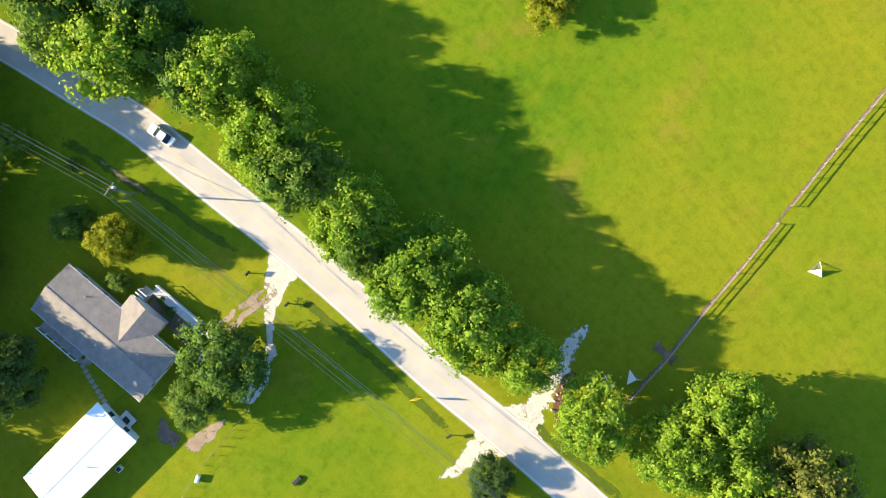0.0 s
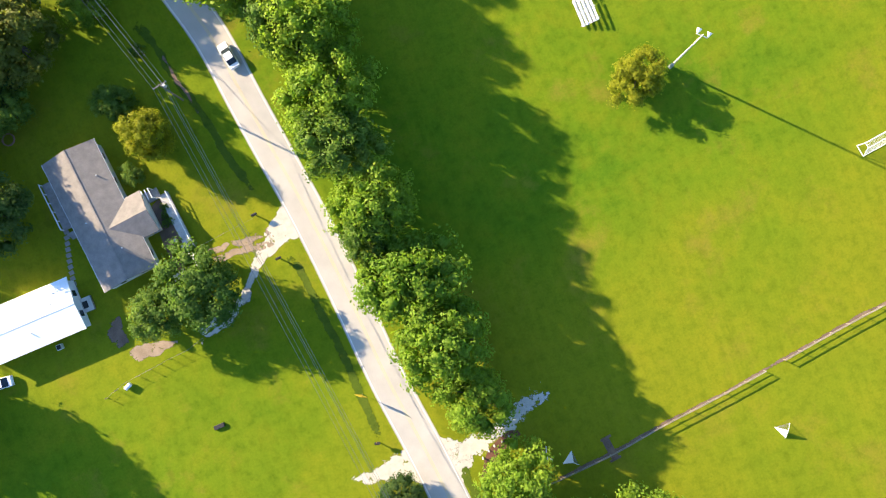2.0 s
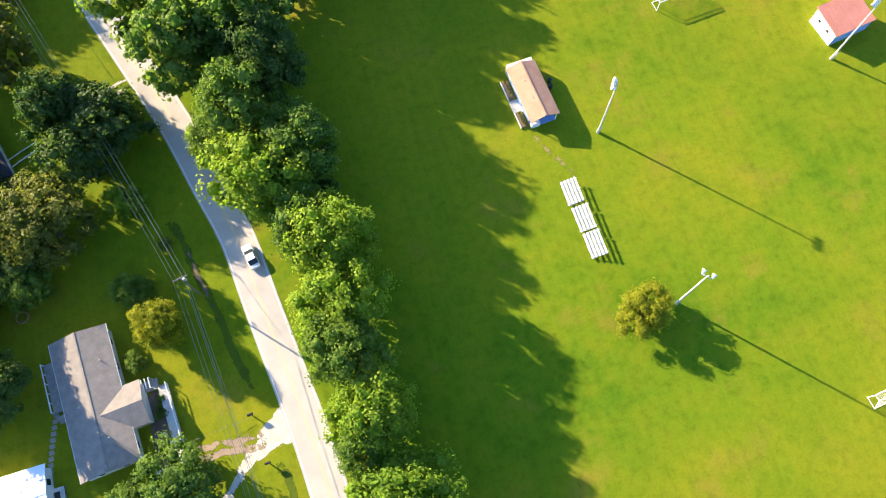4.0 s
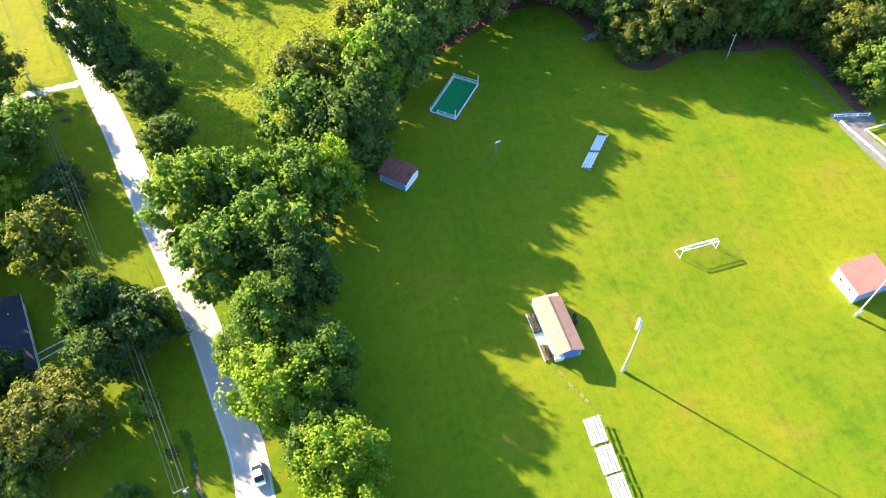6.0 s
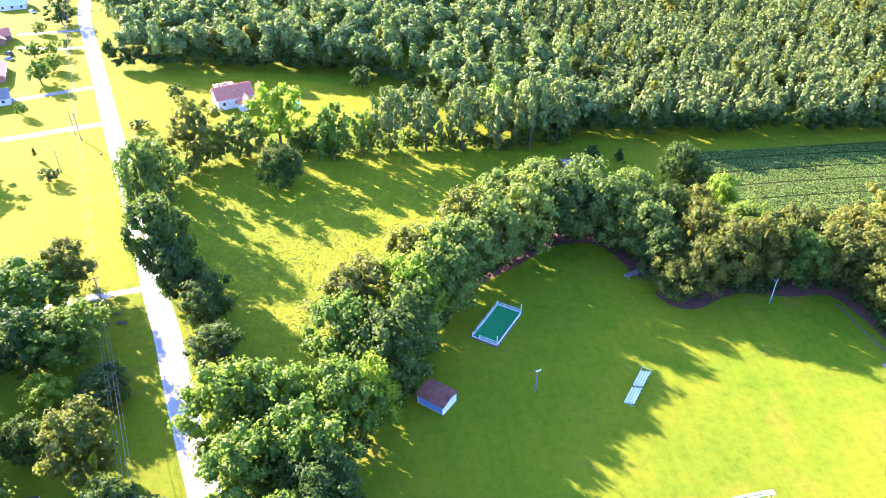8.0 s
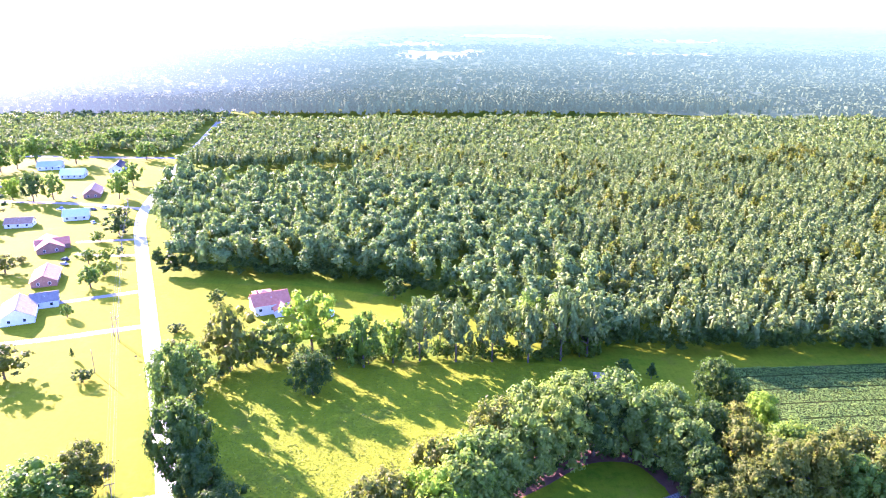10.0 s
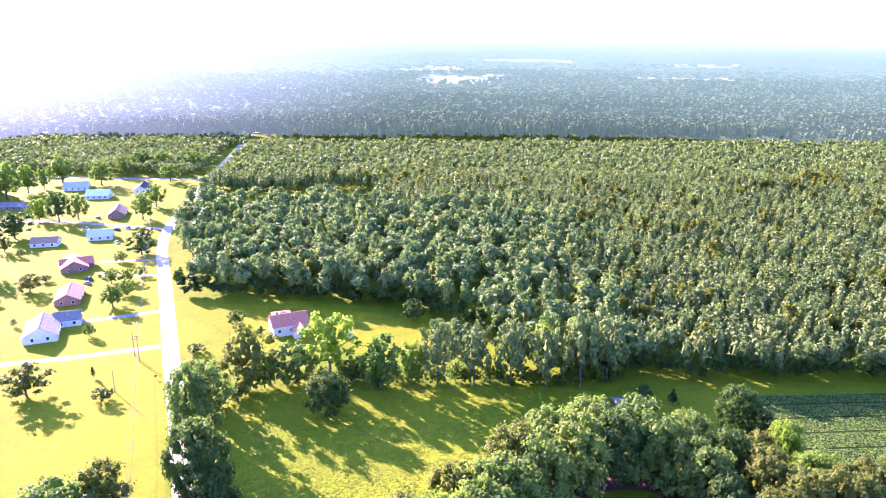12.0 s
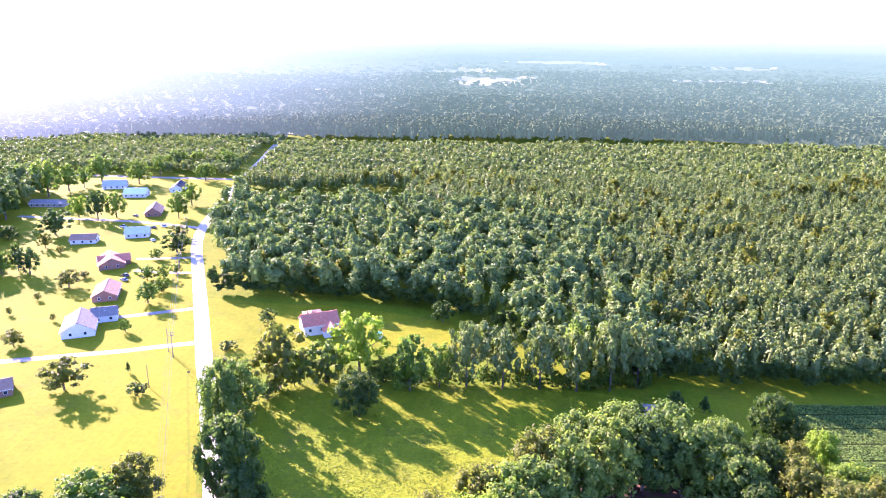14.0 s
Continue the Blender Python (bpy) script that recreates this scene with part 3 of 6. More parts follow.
ROADSIDE = [(-12.9, 47.2, 6.2, 15.5, "B"), (-9, 43.4, 7.8, 17.2, "L"), (-9.9, 32.4, 7.5, 16.3, "L"), (-10.5, 25, 6.9, 16.3, "B"), (-8.2, 14.6, 6.9, 15.5, "L"),
            (-11, 10.4, 4.8, 12.8, "B"), (-7.3, 1.8, 8.2, 14.5, "L"), (-5.4, -8.4, 8, 15.5, "L"), (-3.6, -18.8, 6.3, 12.8, "L"), (-1.6, -33.5, 6.5, 12.8, "L"),
            (4.5, -45, 6.8, 13.7, "L"), (13.4, -45.3, 7.2, 14.5, "L"), (8.4, -55, 7.2, 14.5, "L"), (14.2, -61.7, 8.4, 15.5, "R"), (-20.5, -31.2, 4.4, 4.8, "D"), (-18, 56.9, 8.6, 17.2, "L"), (-25, 67.1, 5.5, 12.8, "B"),
            (-11.2, 60.5, 7.7, 17.2, "B")]
BEND = [(-34.5, 100.7, 9.3, 21.6, "B"), (-24.9, 100.7, 8.1, 21.6, "B"), (-11.6, 99.8, 8.7, 20.7, "B"), (-5.6, 103.4, 6.4, 18.9, "L"), (-9, 132.4, 10.3, 21.6, "R"),
        (-10.6, 119.4, 9.3, 21.6, "B"), (2.9, 133.4, 9.3, 21.6, "L"), (11.4, 142.2, 11.6, 22.5, "B"), (-1, 114.2, 9.8, 21.6, "D"), (-28, 84.9, 8.7, 20.7, "B"),
        (-17.7, 87.8, 9.6, 22.5, "B"), (-13.5, 79.1, 7.5, 20.7, "D"), (-19.9, 70.8, 7.8, 19.8, "B")]
LANESIDE = [(-72, 193, 9.4, 25, "G"), (-60.4, 159.5, 8.4, 26.5, "D"), (-54.5, 150, 7.2, 17, "D"), (-46, 140, 6.8, 14, "D"), (-41.5, 123, 6.4, 13, "D"),
            (-34, 205, 7, 15.5, "D"), (-64.4, 221.5, 9.6, 25, "R"), (-75, 210, 8, 18, "R"), (-38, 233, 11, 25.5, "L"), (-49.2, 227.5, 8, 16, "G"), (-58, 226, 6, 14, "G"),
            (-19, 223, 8, 21.5, "B"), (-9, 226, 5.5, 17, "B"), (-29, 229, 5, 10, "B"), (0.4, 227, 7, 25, "P"), (13, 226.5, 6.5, 23, "P"), (25.8, 226, 7, 24.5, "P"), (38.4, 225, 6.5, 23, "P"), (50, 226, 7, 27, "P"), (60, 229, 8, 24, "P")]
NEIGHBOUR_TREES = [(-259, 455, 7.2, 14.5, "L"), (-244, 451, 7.3, 19.5, "D"), (-234, 456, 8.2, 17.5, "B"), (-192, 456, 7.4, 18.5, "B"), (-197, 493, 7.3, 16.5, "B"), (-163, 380, 7.7, 11.5, "D"), (-174, 410, 6.2, 8, "D"), (-250, 411, 10, 16.5, "D"), (-273, 401, 6.7, 8.5, "D"), (-240, 383, 4.2, 9.5, "R"), (-222, 338, 6.1, 14.5, "D"),
                   (-231, 343, 3.8, 15.5, "D"), (-192, 320, 6.6, 9, "R"), (-192, 334, 3.2, 3.5, "R"), (-226, 374, 2.2, 4.5, "R"), (-169, 367, 3.8, 6, "B"), (-159, 332, 5.2, 7.5, "B"), (-152, 335, 3.9, 7, "B"), (-149, 344, 3.1, 5, "B"), (-145, 301, 5.5, 10, "B"), (-145, 316, 4.5, 7.5, "B"), (-197, 302, 1.9, 3.5, "R"),
                   (-140, 268, 2.5, 5.5, "B"), (-153, 285, 2.3, 3.5, "B"), (-177, 252, 4.8, 7, "R"), (-138, 218, 8.2, 11.5, "R"), (-122, 232, 1.2, 4.5, "C"), (-111, 215, 3.6, 5, "D"), (-303, 574, 12, 22.5, "B"), (-268, 566, 10.7, 20.5, "B"), (-304, 548, 5.7, 18, "B"), (-313, 513, 12, 29, "B"), (-310, 536, 8.5, 22.5, "B"),
                   (-303, 446, 12, 25.5, "D"), (-351, 534, 12, 20, "B"), (-219, 582, 8.5, 15.5, "B"), (-216, 631, 10.6, 18, "B"), (-245, 637, 9.3, 17.5, "B"), (-267, 605, 7.5, 18, "B"), (-327, 667, 6.7, 10.5, "B"), (-264, 636, 10.9, 17.5, "B"), (-236, 337, 5.7, 12, "B"), (-199, 284, 1.5, 3.5, "R"), (-176, 278, 1.3, 3.5, "R")]
BACK_ROW = [(8, 240, 7, 19, "P"), (28, 238, 7.5, 19, "P"), (40, 240, 7.5, 20, "B"), (52, 232, 7, 18, "B"), (66, 234, 7, 17, "D"), (-28, 230, 4, 8, "D"), (-78, 200, 5, 13, "B")]
BELT = [(3, 125.1, 8.2, 20.2, "G"), (10.8, 137.9, 9.3, 21.9, "G"), (16.7, 148.7, 9.8, 22.8, "G"), (26.6, 156.6, 9.8, 22.8, "G"), (37.4, 164.5, 10.3, 23.6, "G"), (48.3, 169.4, 9.8, 22.8, "D"), (58.1, 167.4, 9.3, 21.9, "G"),
        (67, 158.6, 8.8, 20.2, "G"), (69.9, 148.7, 7.2, 17.6, "D"), (19.7, 162.5, 9.3, 21.9, "R"), (31.5, 172.4, 9.3, 21.9, "G"), (44.3, 178.3, 9.3, 21.1, "G"), (57.1, 178.3, 9.3, 21.1, "G"), (69, 173.4, 8.2, 19.4, "G"), (77.8, 166.5, 7.2, 18.5, "D"), (4.9, 147.8, 8.2, 20.2, "R")]
BELT_EAST = [(71.5, 140.5, 6.5, 13, "R"), (79, 141.5, 7, 17, "R"), (88, 145, 8.5, 20, "R"), (98, 146, 8.5, 20, "R"), (106, 143, 7, 17, "B"), (114, 143, 8, 18, "R"), (122, 141, 8, 18, "R"),
             (123, 130, 8, 17, "R"), (125, 118, 7.5, 14, "B"), (84, 156, 8, 19, "R"), (96, 157, 8, 18, "B"), (110, 155, 8, 17, "R"), (126, 152, 9, 17, "R"), (141, 148, 10, 18, "B"), (137, 132, 8, 16, "B"), (144, 162, 10, 17, "R")]
BELT_BACK = [(92, 194, 6.2, 17, "D"), (97, 188, 5, 12, "D"), (98, 176, 6, 15, "L"), (88, 170, 5, 16, "R"), (160, 150, 10, 16, "R"), (138, 112, 8, 14, "B"), (-84, 279.5, 4, 7, "D"), (-92.5, 253.6, 3.6, 3.4, "D"),
             (54, 206, 3.5, 7, "B"), (68, 211, 4, 8, "D"), (78, 212, 3, 6.5, "C"), (-10, 284, 5, 10, "D"), (-4, 262, 2.4, 5, "L")]
YARDS = [(-89.4, 143.8, 10.7, 17.5, "B"), (-84.5, 155.2, 7.6, 15.5, "R"), (-74.6, 128.7, 9.2, 15.5, "B"), (-84, 127, 8.6, 16.5, "D"), (-75, 113.5, 5.5, 9, "L"), (-64, 115, 6.6, 8, "D"),
         (-61.8, 95.8, 7.6, 18, "R"), (-55.5, 59, 8.5, 14, "R"), (-43.5, 61.3, 3.5, 6, "L"), (-44.1, 77.2, 7.7, 11.5, "D"), (-52.2, 80.2, 6.1, 15, "D"), (-49, 70, 6, 13, "D"),
         (-60.8, 49.5, 4.4, 8, "B"), (-65.6, 33, 6.3, 14, "D"), (-38.9, 11.5, 7, 10.2, "B"), (-47.3, 9.9, 4.8, 8, "B"), (-39.8, 37.9, 4.4, 8.5, "Y"), (-43.4, 44.7, 3.5, 6, "B")]
YARDS_TWO = [(-45, 32.9, 2.1, 3, "S"), (-37.8, 52.5, 1.4, 2, "S"), (38.1, 20.5, 4.9, 6.2, "Y")]
# Several trees in these two lists stand out of view, added for their shade.
EDGE_WEST = [(-71.1, 44.9, 7, 12, "D"), (-73, 54, 7, 13, "D"), (-80.5, 39.2, 5.5, 9.5, "D"), (-74.3, 42, 5, 9.5, "D"), (-86.9, 32.3, 5, 9, "D"), (-92.6, 13.3, 8, 16, "B"), (-84.6, 6.9, 7, 14, "D"), (-99.4, -6.7, 8, 14, "B"), (-86, 66, 8, 14, "D"), (-80, 88, 8, 19, "B"), (-66, 69, 5, 11, "D")]
WEST_WOODS = [(-85.4, 49.6, 8, 17, "D"), (-92, 58, 8, 18, "B"), (-98, 74, 9, 18, "D"), (-95, 92, 9, 18, "B"), (-92, 108, 9, 17, "B"), (-106.1, 46.5, 9, 18, "D"), 
              (-78, 66, 6.5, 14, "D"), (-70, 62, 6, 12, "D"), (-100, 122, 9, 17, "B"), (-104, 136, 9, 17, "D"), (-62, 52, 5, 9, "D"), (-74, 100, 5, 11, "D"), (-108.9, 20, 9, 17, "B")]
for group in (WEST_WOODS, NEIGHBOUR_TREES, BACK_ROW, ROADSIDE, BEND, LANESIDE, BELT, BELT_EAST, BELT_BACK, YARDS, YARDS_TWO, EDGE_WEST):
    for row in group:
        tree(*row)


def underwood(line, step, spread, key):
    """Brush that fills the foot of a tree belt."""
    rng = random.Random(int(line[0][0] * 7))
    for p in catmull(line, step):
        tree(round(p.x + rng.uniform(-spread, spread), 1), round(p.y + rng.uniform(-spread, spread), 1), rng.uniform(2.4, 4.2), rng.uniform(3.6, 7.5), key, True)


underwood([(-8, 48), (-15, 70), (-15, 86), (-9, 96), (-3, 108), (3, 120), (10, 133), (20, 149), (33, 161), (47, 170), (60, 167), (67, 155)], 5.0, 1.4, "D")
underwood([(72, 139), (84, 143), (100, 141.5), (116, 140), (119, 128), (122, 114)], 4.5, 1.2, "D")
underwood([(-75, 203), (-66, 219), (-54, 227), (-40, 229), (-28, 228), (-16, 224)], 4.2, 1.6, "G")
underwood([(-64, 172), (-56, 158), (-50, 146), (-44, 132)], 6, 1.2, "D")
underwood([(-14, 229), (2, 229), (18, 228), (34, 228), (52, 228), (64, 229)], 3.6, 1.2, "B")


# ---- woods ----
def wood_pattern(rng, n, leaf, form, lumps=5):
    """A small forest tree, 1 m in radius and 1 m high: leafy bodies, on which sprays lie, under a round or pointed top."""
    if form == "pine":
        core = [(0.0, 0.0, 0.57, 0.52, 0.27), (rng.uniform(-0.1, 0.1), rng.uniform(-0.1, 0.1), 0.76, 0.36, 0.15)][:max(1, lumps)]
    else:
        core = [(0.0, 0.0, 0.64, 0.50, 0.18)]
        for k in range(lumps - 1):
            a = k * 2.4 + rng.uniform(-0.4, 0.4)
            core.append((0.50 * math.cos(a), 0.50 * math.sin(a), rng.uniform(0.40, 0.88), rng.uniform(0.26, 0.38), rng.uniform(0.06, 0.085)))
    c = np.array(core)
    pick = rng.choice(len(c), n, p=c[:, 3] ** 1.3 / (c[:, 3] ** 1.3).sum())
    d = rng.normal(0, 1, (n, 3)) + np.array([0, 0, 0.62])
    d /= np.linalg.norm(d, axis=1, keepdims=True)
    k = rng.uniform(0.95, 1.65, (n, 1))
    p = c[pick, :3] + d * c[pick][:, [3, 3, 4]] * k
    if form == "pine":
        p[:, :2] *= np.clip(1.55 - 0.95 * p[:, 2:3], 0.2, 1.1)
    p[:, 2] = np.clip(p[:, 2], 0.2, 1.05)
    v, f = leaf_quads(p * np.array([1, 1, 4.0]), d, leaf, rng, 0.55)
    v[:, 2] /= 4.0
    bv, bf = lump_arrays(rng, c[:, :3], c[:, [3, 3, 4]] * np.array([0.9, 0.9, 0.85]))
    if form == "pine":
        bv[:, :2] *= np.clip(1.55 - 0.95 * bv[:, 2:3], 0.2, 1.1)
    return joined((v, f), (bv, bf))


def plant(name, x, y, radius, height, patterns, mat, label):
    """Many forest trees as one object."""
    rng = np.random.default_rng(len(x))
    n = len(x)
    which, turn = rng.integers(0, len(patterns), n), rng.uniform(0, 6.283, n)
    pieces = []
    for k, (pat, faces) in enumerate(patterns):
        i = which == k
        c, s = np.cos(turn[i])[:, None], np.sin(turn[i])[:, None]
        X = (pat[:, 0] * c - pat[:, 1] * s) * radius[i][:, None] + x[i][:, None]
        Y = (pat[:, 0] * s + pat[:, 1] * c) * radius[i][:, None] + y[i][:, None]
        Z = pat[:, 2] * height[i][:, None]
        f = faces[None] + len(pat) * np.arange(i.sum())[:, None, None]
        pieces.append((np.stack([X, Y, Z], 2).reshape(-1, 3), f.reshape(-1, 4)))
    tagged(arrays(name, *joined(*pieces), mat), label, "forest", kind="stuff")


FRONT = [(-122, 318), (-90, 313), (-58, 310), (-37, 306), (-11, 297), (4, 288), (20, 268), (37, 252), (51, 238), (81, 231), (123, 230), (154, 229), (300, 226), (1500, 226)]
NEIGHBOURS = [(-100, 150), (-192, 580), (-222, 603), (-330, 612), (-345, 560), (-318, 520), (-300, 440), (-285, 400), (-245, 340), (-240, 150)]
GLADE = [(-156, 474), (-110, 478), (-48, 482), (-36, 520), (-60, 540), (-110, 536), (-164, 530)]


def scatter(rng, y0, y1, step, jitter):
    ys = np.arange(y0, y1, step)
    xs = np.arange(-0.72 * y1 - 60, 0.72 * y1 + 60, step)
    x, y = [a.ravel() for a in np.meshgrid(xs, ys)]
    x, y = x + rng.uniform(-jitter, jitter, len(x)), y + rng.uniform(-jitter, jitter, len(y))
    fx, fy = np.array([p[0] for p in FRONT]), np.array([p[1] for p in FRONT])
    keep = (np.abs(x) < 0.70 * y + 45) & (np.hypot(x, y) < 902) & ((y > np.interp(x, fx, fy)) | (x < -122))
    gap = road_gap(x, y)
    left = gap < 0
    keep &= np.abs(gap) > np.where(y > 760, 3, 9)
    keep &= ~(left & inside(NEIGHBOURS, x, y)) & ~(left & (y < 330) & (x > -420)) & ~inside(GLADE, x, y)
    keep &= ~(left & (np.abs(y - (591 - 0.06 * (x + 215))) < 8) & (x > -360))
    keep &= ~((y > 765) & (y < 800) & (x > -205))
    return x[keep], y[keep]


def grow_woods():
    rng = np.random.default_rng(5)
    near = [wood_pattern(rng, 60, 0.215, "pine", 1), wood_pattern(rng, 62, 0.215, "round", 1), wood_pattern(rng, 60, 0.215, "pine", 1)]
    mixed = [wood_pattern(rng, 170, 0.17, "round", 8), wood_pattern(rng, 170, 0.17, "round", 7), wood_pattern(rng, 140, 0.165, "pine", 2)]
    middle = [wood_pattern(rng, 14, 0.36, "round", 1), wood_pattern(rng, 14, 0.36, "pine", 1)]
    x, y = scatter(rng, 226, 560, 5.0, 2.2)
    bulge = 10 * np.sin(x * 0.045) + 14 * np.sin(y * 0.03 + 1) + rng.uniform(-22, 22, len(x))
    old = (x < 64 + (y - 230) * 0.12 + bulge) & (y < 450 - 0.4 * x + bulge)
    keep = old & (rng.uniform(0, 1, len(x)) < 0.50)
    n = keep.sum()
    plant("woods", x[keep], y[keep], rng.uniform(3.4, 6.2, n), rng.uniform(14.5, 22, n), mixed, WOODS, "mixed woodland with full green crowns")
    odd = (rng.uniform(0, 1, len(x)) < 0.035 + 0.08 * (np.sin(x * 0.021 + 2) * np.sin(y * 0.026) > 0.35)) & ~(old & (rng.uniform(0, 1, len(x)) > 0.3))
    keep = ~old & ~odd
    n = keep.sum()
    swell = 1.0 + 0.10 * np.sin(x[keep] * 0.06) * np.sin(y[keep] * 0.05)
    plant("woods", x[keep], y[keep], rng.uniform(2.7, 4.3, n), rng.uniform(13.5, 18, n) * swell, near, PINE, "dense planted stand of young pines")
    n = odd.sum()
    plant("woods", x[odd], y[odd], rng.uniform(2.8, 4.6, n), rng.uniform(14, 20, n), mixed, OLIVE, "olive hardwoods standing among the pines")
    edge = catmull(FRONT[:-1], 1.9)
    x, y = np.array([p.x for p in edge]), np.array([p.y for p in edge])
    x, y = x + rng.uniform(-1.2, 1.2, len(x)), y + rng.uniform(-1.5, 2.5, len(x))
    plant("woods", x, y, rng.uniform(2.0, 3.8, len(x)), rng.uniform(4.5, 12.5, len(x)), mixed[:2], DARKLEAF, "dark brush along the foot of the forest edge")
    x, y = scatter(rng, 560, 800, 5.8, 2.4)
    swell = 1.0 + 0.10 * np.sin(x * 0.05) * np.sin(y * 0.04)
    plant("woods", x, y, rng.uniform(2.9, 4.4, len(x)), rng.uniform(9.5, 13.5, len(x)) * swell, middle, PINE, "planted pines farther off")


grow_woods()
tagged(patch("glade", GLADE, 0.012, MEADOW, 0.03), "rough clearing inside the woods", "clearing", kind="structure")


# ---- crop and meadow growth ----
CROP_EDGE = [(108, 219), (103, 196), (101, 182), (112, 168), (135, 164), (175, 168), (230, 172), (230, 219)]


def grow_crop():
    """Rows of leafy crop, slightly bowed, with gaps where a tractor went."""
    rng = np.random.default_rng(9)
    spots = []
    for row, y in enumerate(np.arange(163, 220, 0.8)):
        if row % 11 == 5:
            continue
        x = np.arange(98, 232, 0.46)
        spots.append(np.stack([x + rng.uniform(-0.3, 0.3, len(x)), y + 3.0 * np.sin((x - 98) * 0.024) + rng.uniform(-0.16, 0.16, len(x)), rng.uniform(0.35, 0.55, len(x))], 1))
    p = np.concatenate(spots)
    p = p[inside(CROP_EDGE, p[:, 0], p[:, 1])]
    v, f = leaf_quads(p, np.tile([0, 0, 1.0], (len(p), 1)), 0.40, rng, 0.26)
    tagged(arrays("crop_plants", v, f, CROP), "rows of leafy green field crop", "crop", kind="stuff")


def grow_meadow():
    """Tufts of uncut grass."""
    rng = np.random.default_rng(12)
    p = np.stack([rng.uniform(-85, 92, 60000), rng.uniform(110, 234, 60000), rng.uniform(0.01, 0.09, 60000)], 1)
    p = p[inside(MEADOW_EDGE, p[:, 0], p[:, 1]) & (road_gap(p[:, 0], p[:, 1]) > 6)]
    lean = np.stack([rng.normal(0, 0.3, len(p)), rng.normal(0, 0.3, len(p)), np.full(len(p), 1.6)], 1)
    v, f = leaf_quads(p, lean, 0.26, rng)
    v[:, 2] = np.maximum(v[:, 2], 0.0)
    tagged(arrays("tall_grass", v, f, BLADES), "tufts of uncut meadow grass", "grass", kind="stuff")


tagged(patch("crop_field", CROP_EDGE, 0.014, WEEDS), "weedy soil under a field crop", "field", kind="structure")
grow_crop()
grow_meadow()


# ---- far backdrop ----
def lattice(rng, x, y, size):
    """Smooth random heights between 0 and 1 on a square lattice of the given mesh."""
    n = 512
    table = rng.uniform(0, 1, (n, n))
    u, v = x / size, y / size
    i, j = np.floor(u).astype(int), np.floor(v).astype(int)
    a, b = u - i, v - j
    a, b = a * a * (3 - 2 * a), b * b * (3 - 2 * b)
    at = lambda p, q: table[p % n, q % n]
    return (at(i, j) * (1 - a) + at(i + 1, j) * a) * (1 - b) + (at(i, j + 1) * (1 - a) + at(i + 1, j + 1) * a) * b


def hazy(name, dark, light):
    """Far canopy in daylight, haze painted over as glow; the mesh says how much."""
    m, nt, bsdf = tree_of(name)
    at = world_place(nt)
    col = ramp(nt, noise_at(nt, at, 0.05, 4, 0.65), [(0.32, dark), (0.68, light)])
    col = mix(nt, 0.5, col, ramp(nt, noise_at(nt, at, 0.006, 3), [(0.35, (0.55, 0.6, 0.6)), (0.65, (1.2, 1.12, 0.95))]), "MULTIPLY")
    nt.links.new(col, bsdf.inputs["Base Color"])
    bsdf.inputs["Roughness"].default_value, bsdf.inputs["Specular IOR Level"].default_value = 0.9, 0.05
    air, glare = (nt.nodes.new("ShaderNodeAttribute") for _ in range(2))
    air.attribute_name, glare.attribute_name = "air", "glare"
    # Emission mixed over the canopy stands in for haze; no air is modelled.
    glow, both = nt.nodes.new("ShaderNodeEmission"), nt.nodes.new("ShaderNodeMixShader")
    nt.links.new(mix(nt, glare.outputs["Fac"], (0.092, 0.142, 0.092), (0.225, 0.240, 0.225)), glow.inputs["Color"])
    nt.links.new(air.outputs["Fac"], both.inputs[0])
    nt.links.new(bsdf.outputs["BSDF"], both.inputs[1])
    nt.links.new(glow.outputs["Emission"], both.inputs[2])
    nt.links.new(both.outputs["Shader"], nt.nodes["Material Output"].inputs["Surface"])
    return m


FAR_FIELDS = [(60, 1870, 140, 150), (-30, 2300, 120, 150), (640, 1900, 180, 70), (-330, 1500, 60, 60), (900, 2500, 250, 90), (300, 2900, 300, 120)]


def haze_mix_at(x, y):
    """How much painted haze glow far places get, and how white it turns sunward and far off."""
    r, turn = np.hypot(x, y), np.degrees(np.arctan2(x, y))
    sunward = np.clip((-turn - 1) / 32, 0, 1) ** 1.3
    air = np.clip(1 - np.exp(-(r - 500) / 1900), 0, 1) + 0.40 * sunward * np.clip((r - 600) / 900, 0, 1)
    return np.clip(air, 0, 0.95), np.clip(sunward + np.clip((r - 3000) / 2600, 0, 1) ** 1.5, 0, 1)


# Stores the painted haze amounts on the mesh.
def store_haze_mix(ob):
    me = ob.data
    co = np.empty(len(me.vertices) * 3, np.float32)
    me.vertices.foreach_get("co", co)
    for name, values in zip(("air", "glare"), haze_mix_at(co[0::3], co[1::3])):
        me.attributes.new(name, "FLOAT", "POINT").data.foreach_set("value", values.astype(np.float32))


def clearing(rng, x, y):
    bare = np.zeros_like(x)
    for fx, fy, w, d in FAR_FIELDS:
        bare = np.maximum(bare, np.clip(2.2 - 2.2 * (((x - fx) / w) ** 2 + ((y - fy) / d) ** 2) + 1.2 * (lattice(rng, x, y, 60.0) - 0.5), 0, 1))
    return np.maximum(bare, ((np.abs(road_gap(x, np.minimum(y, 999.0))) < 9) & (y < 1000) & (y > 0)).astype(float))


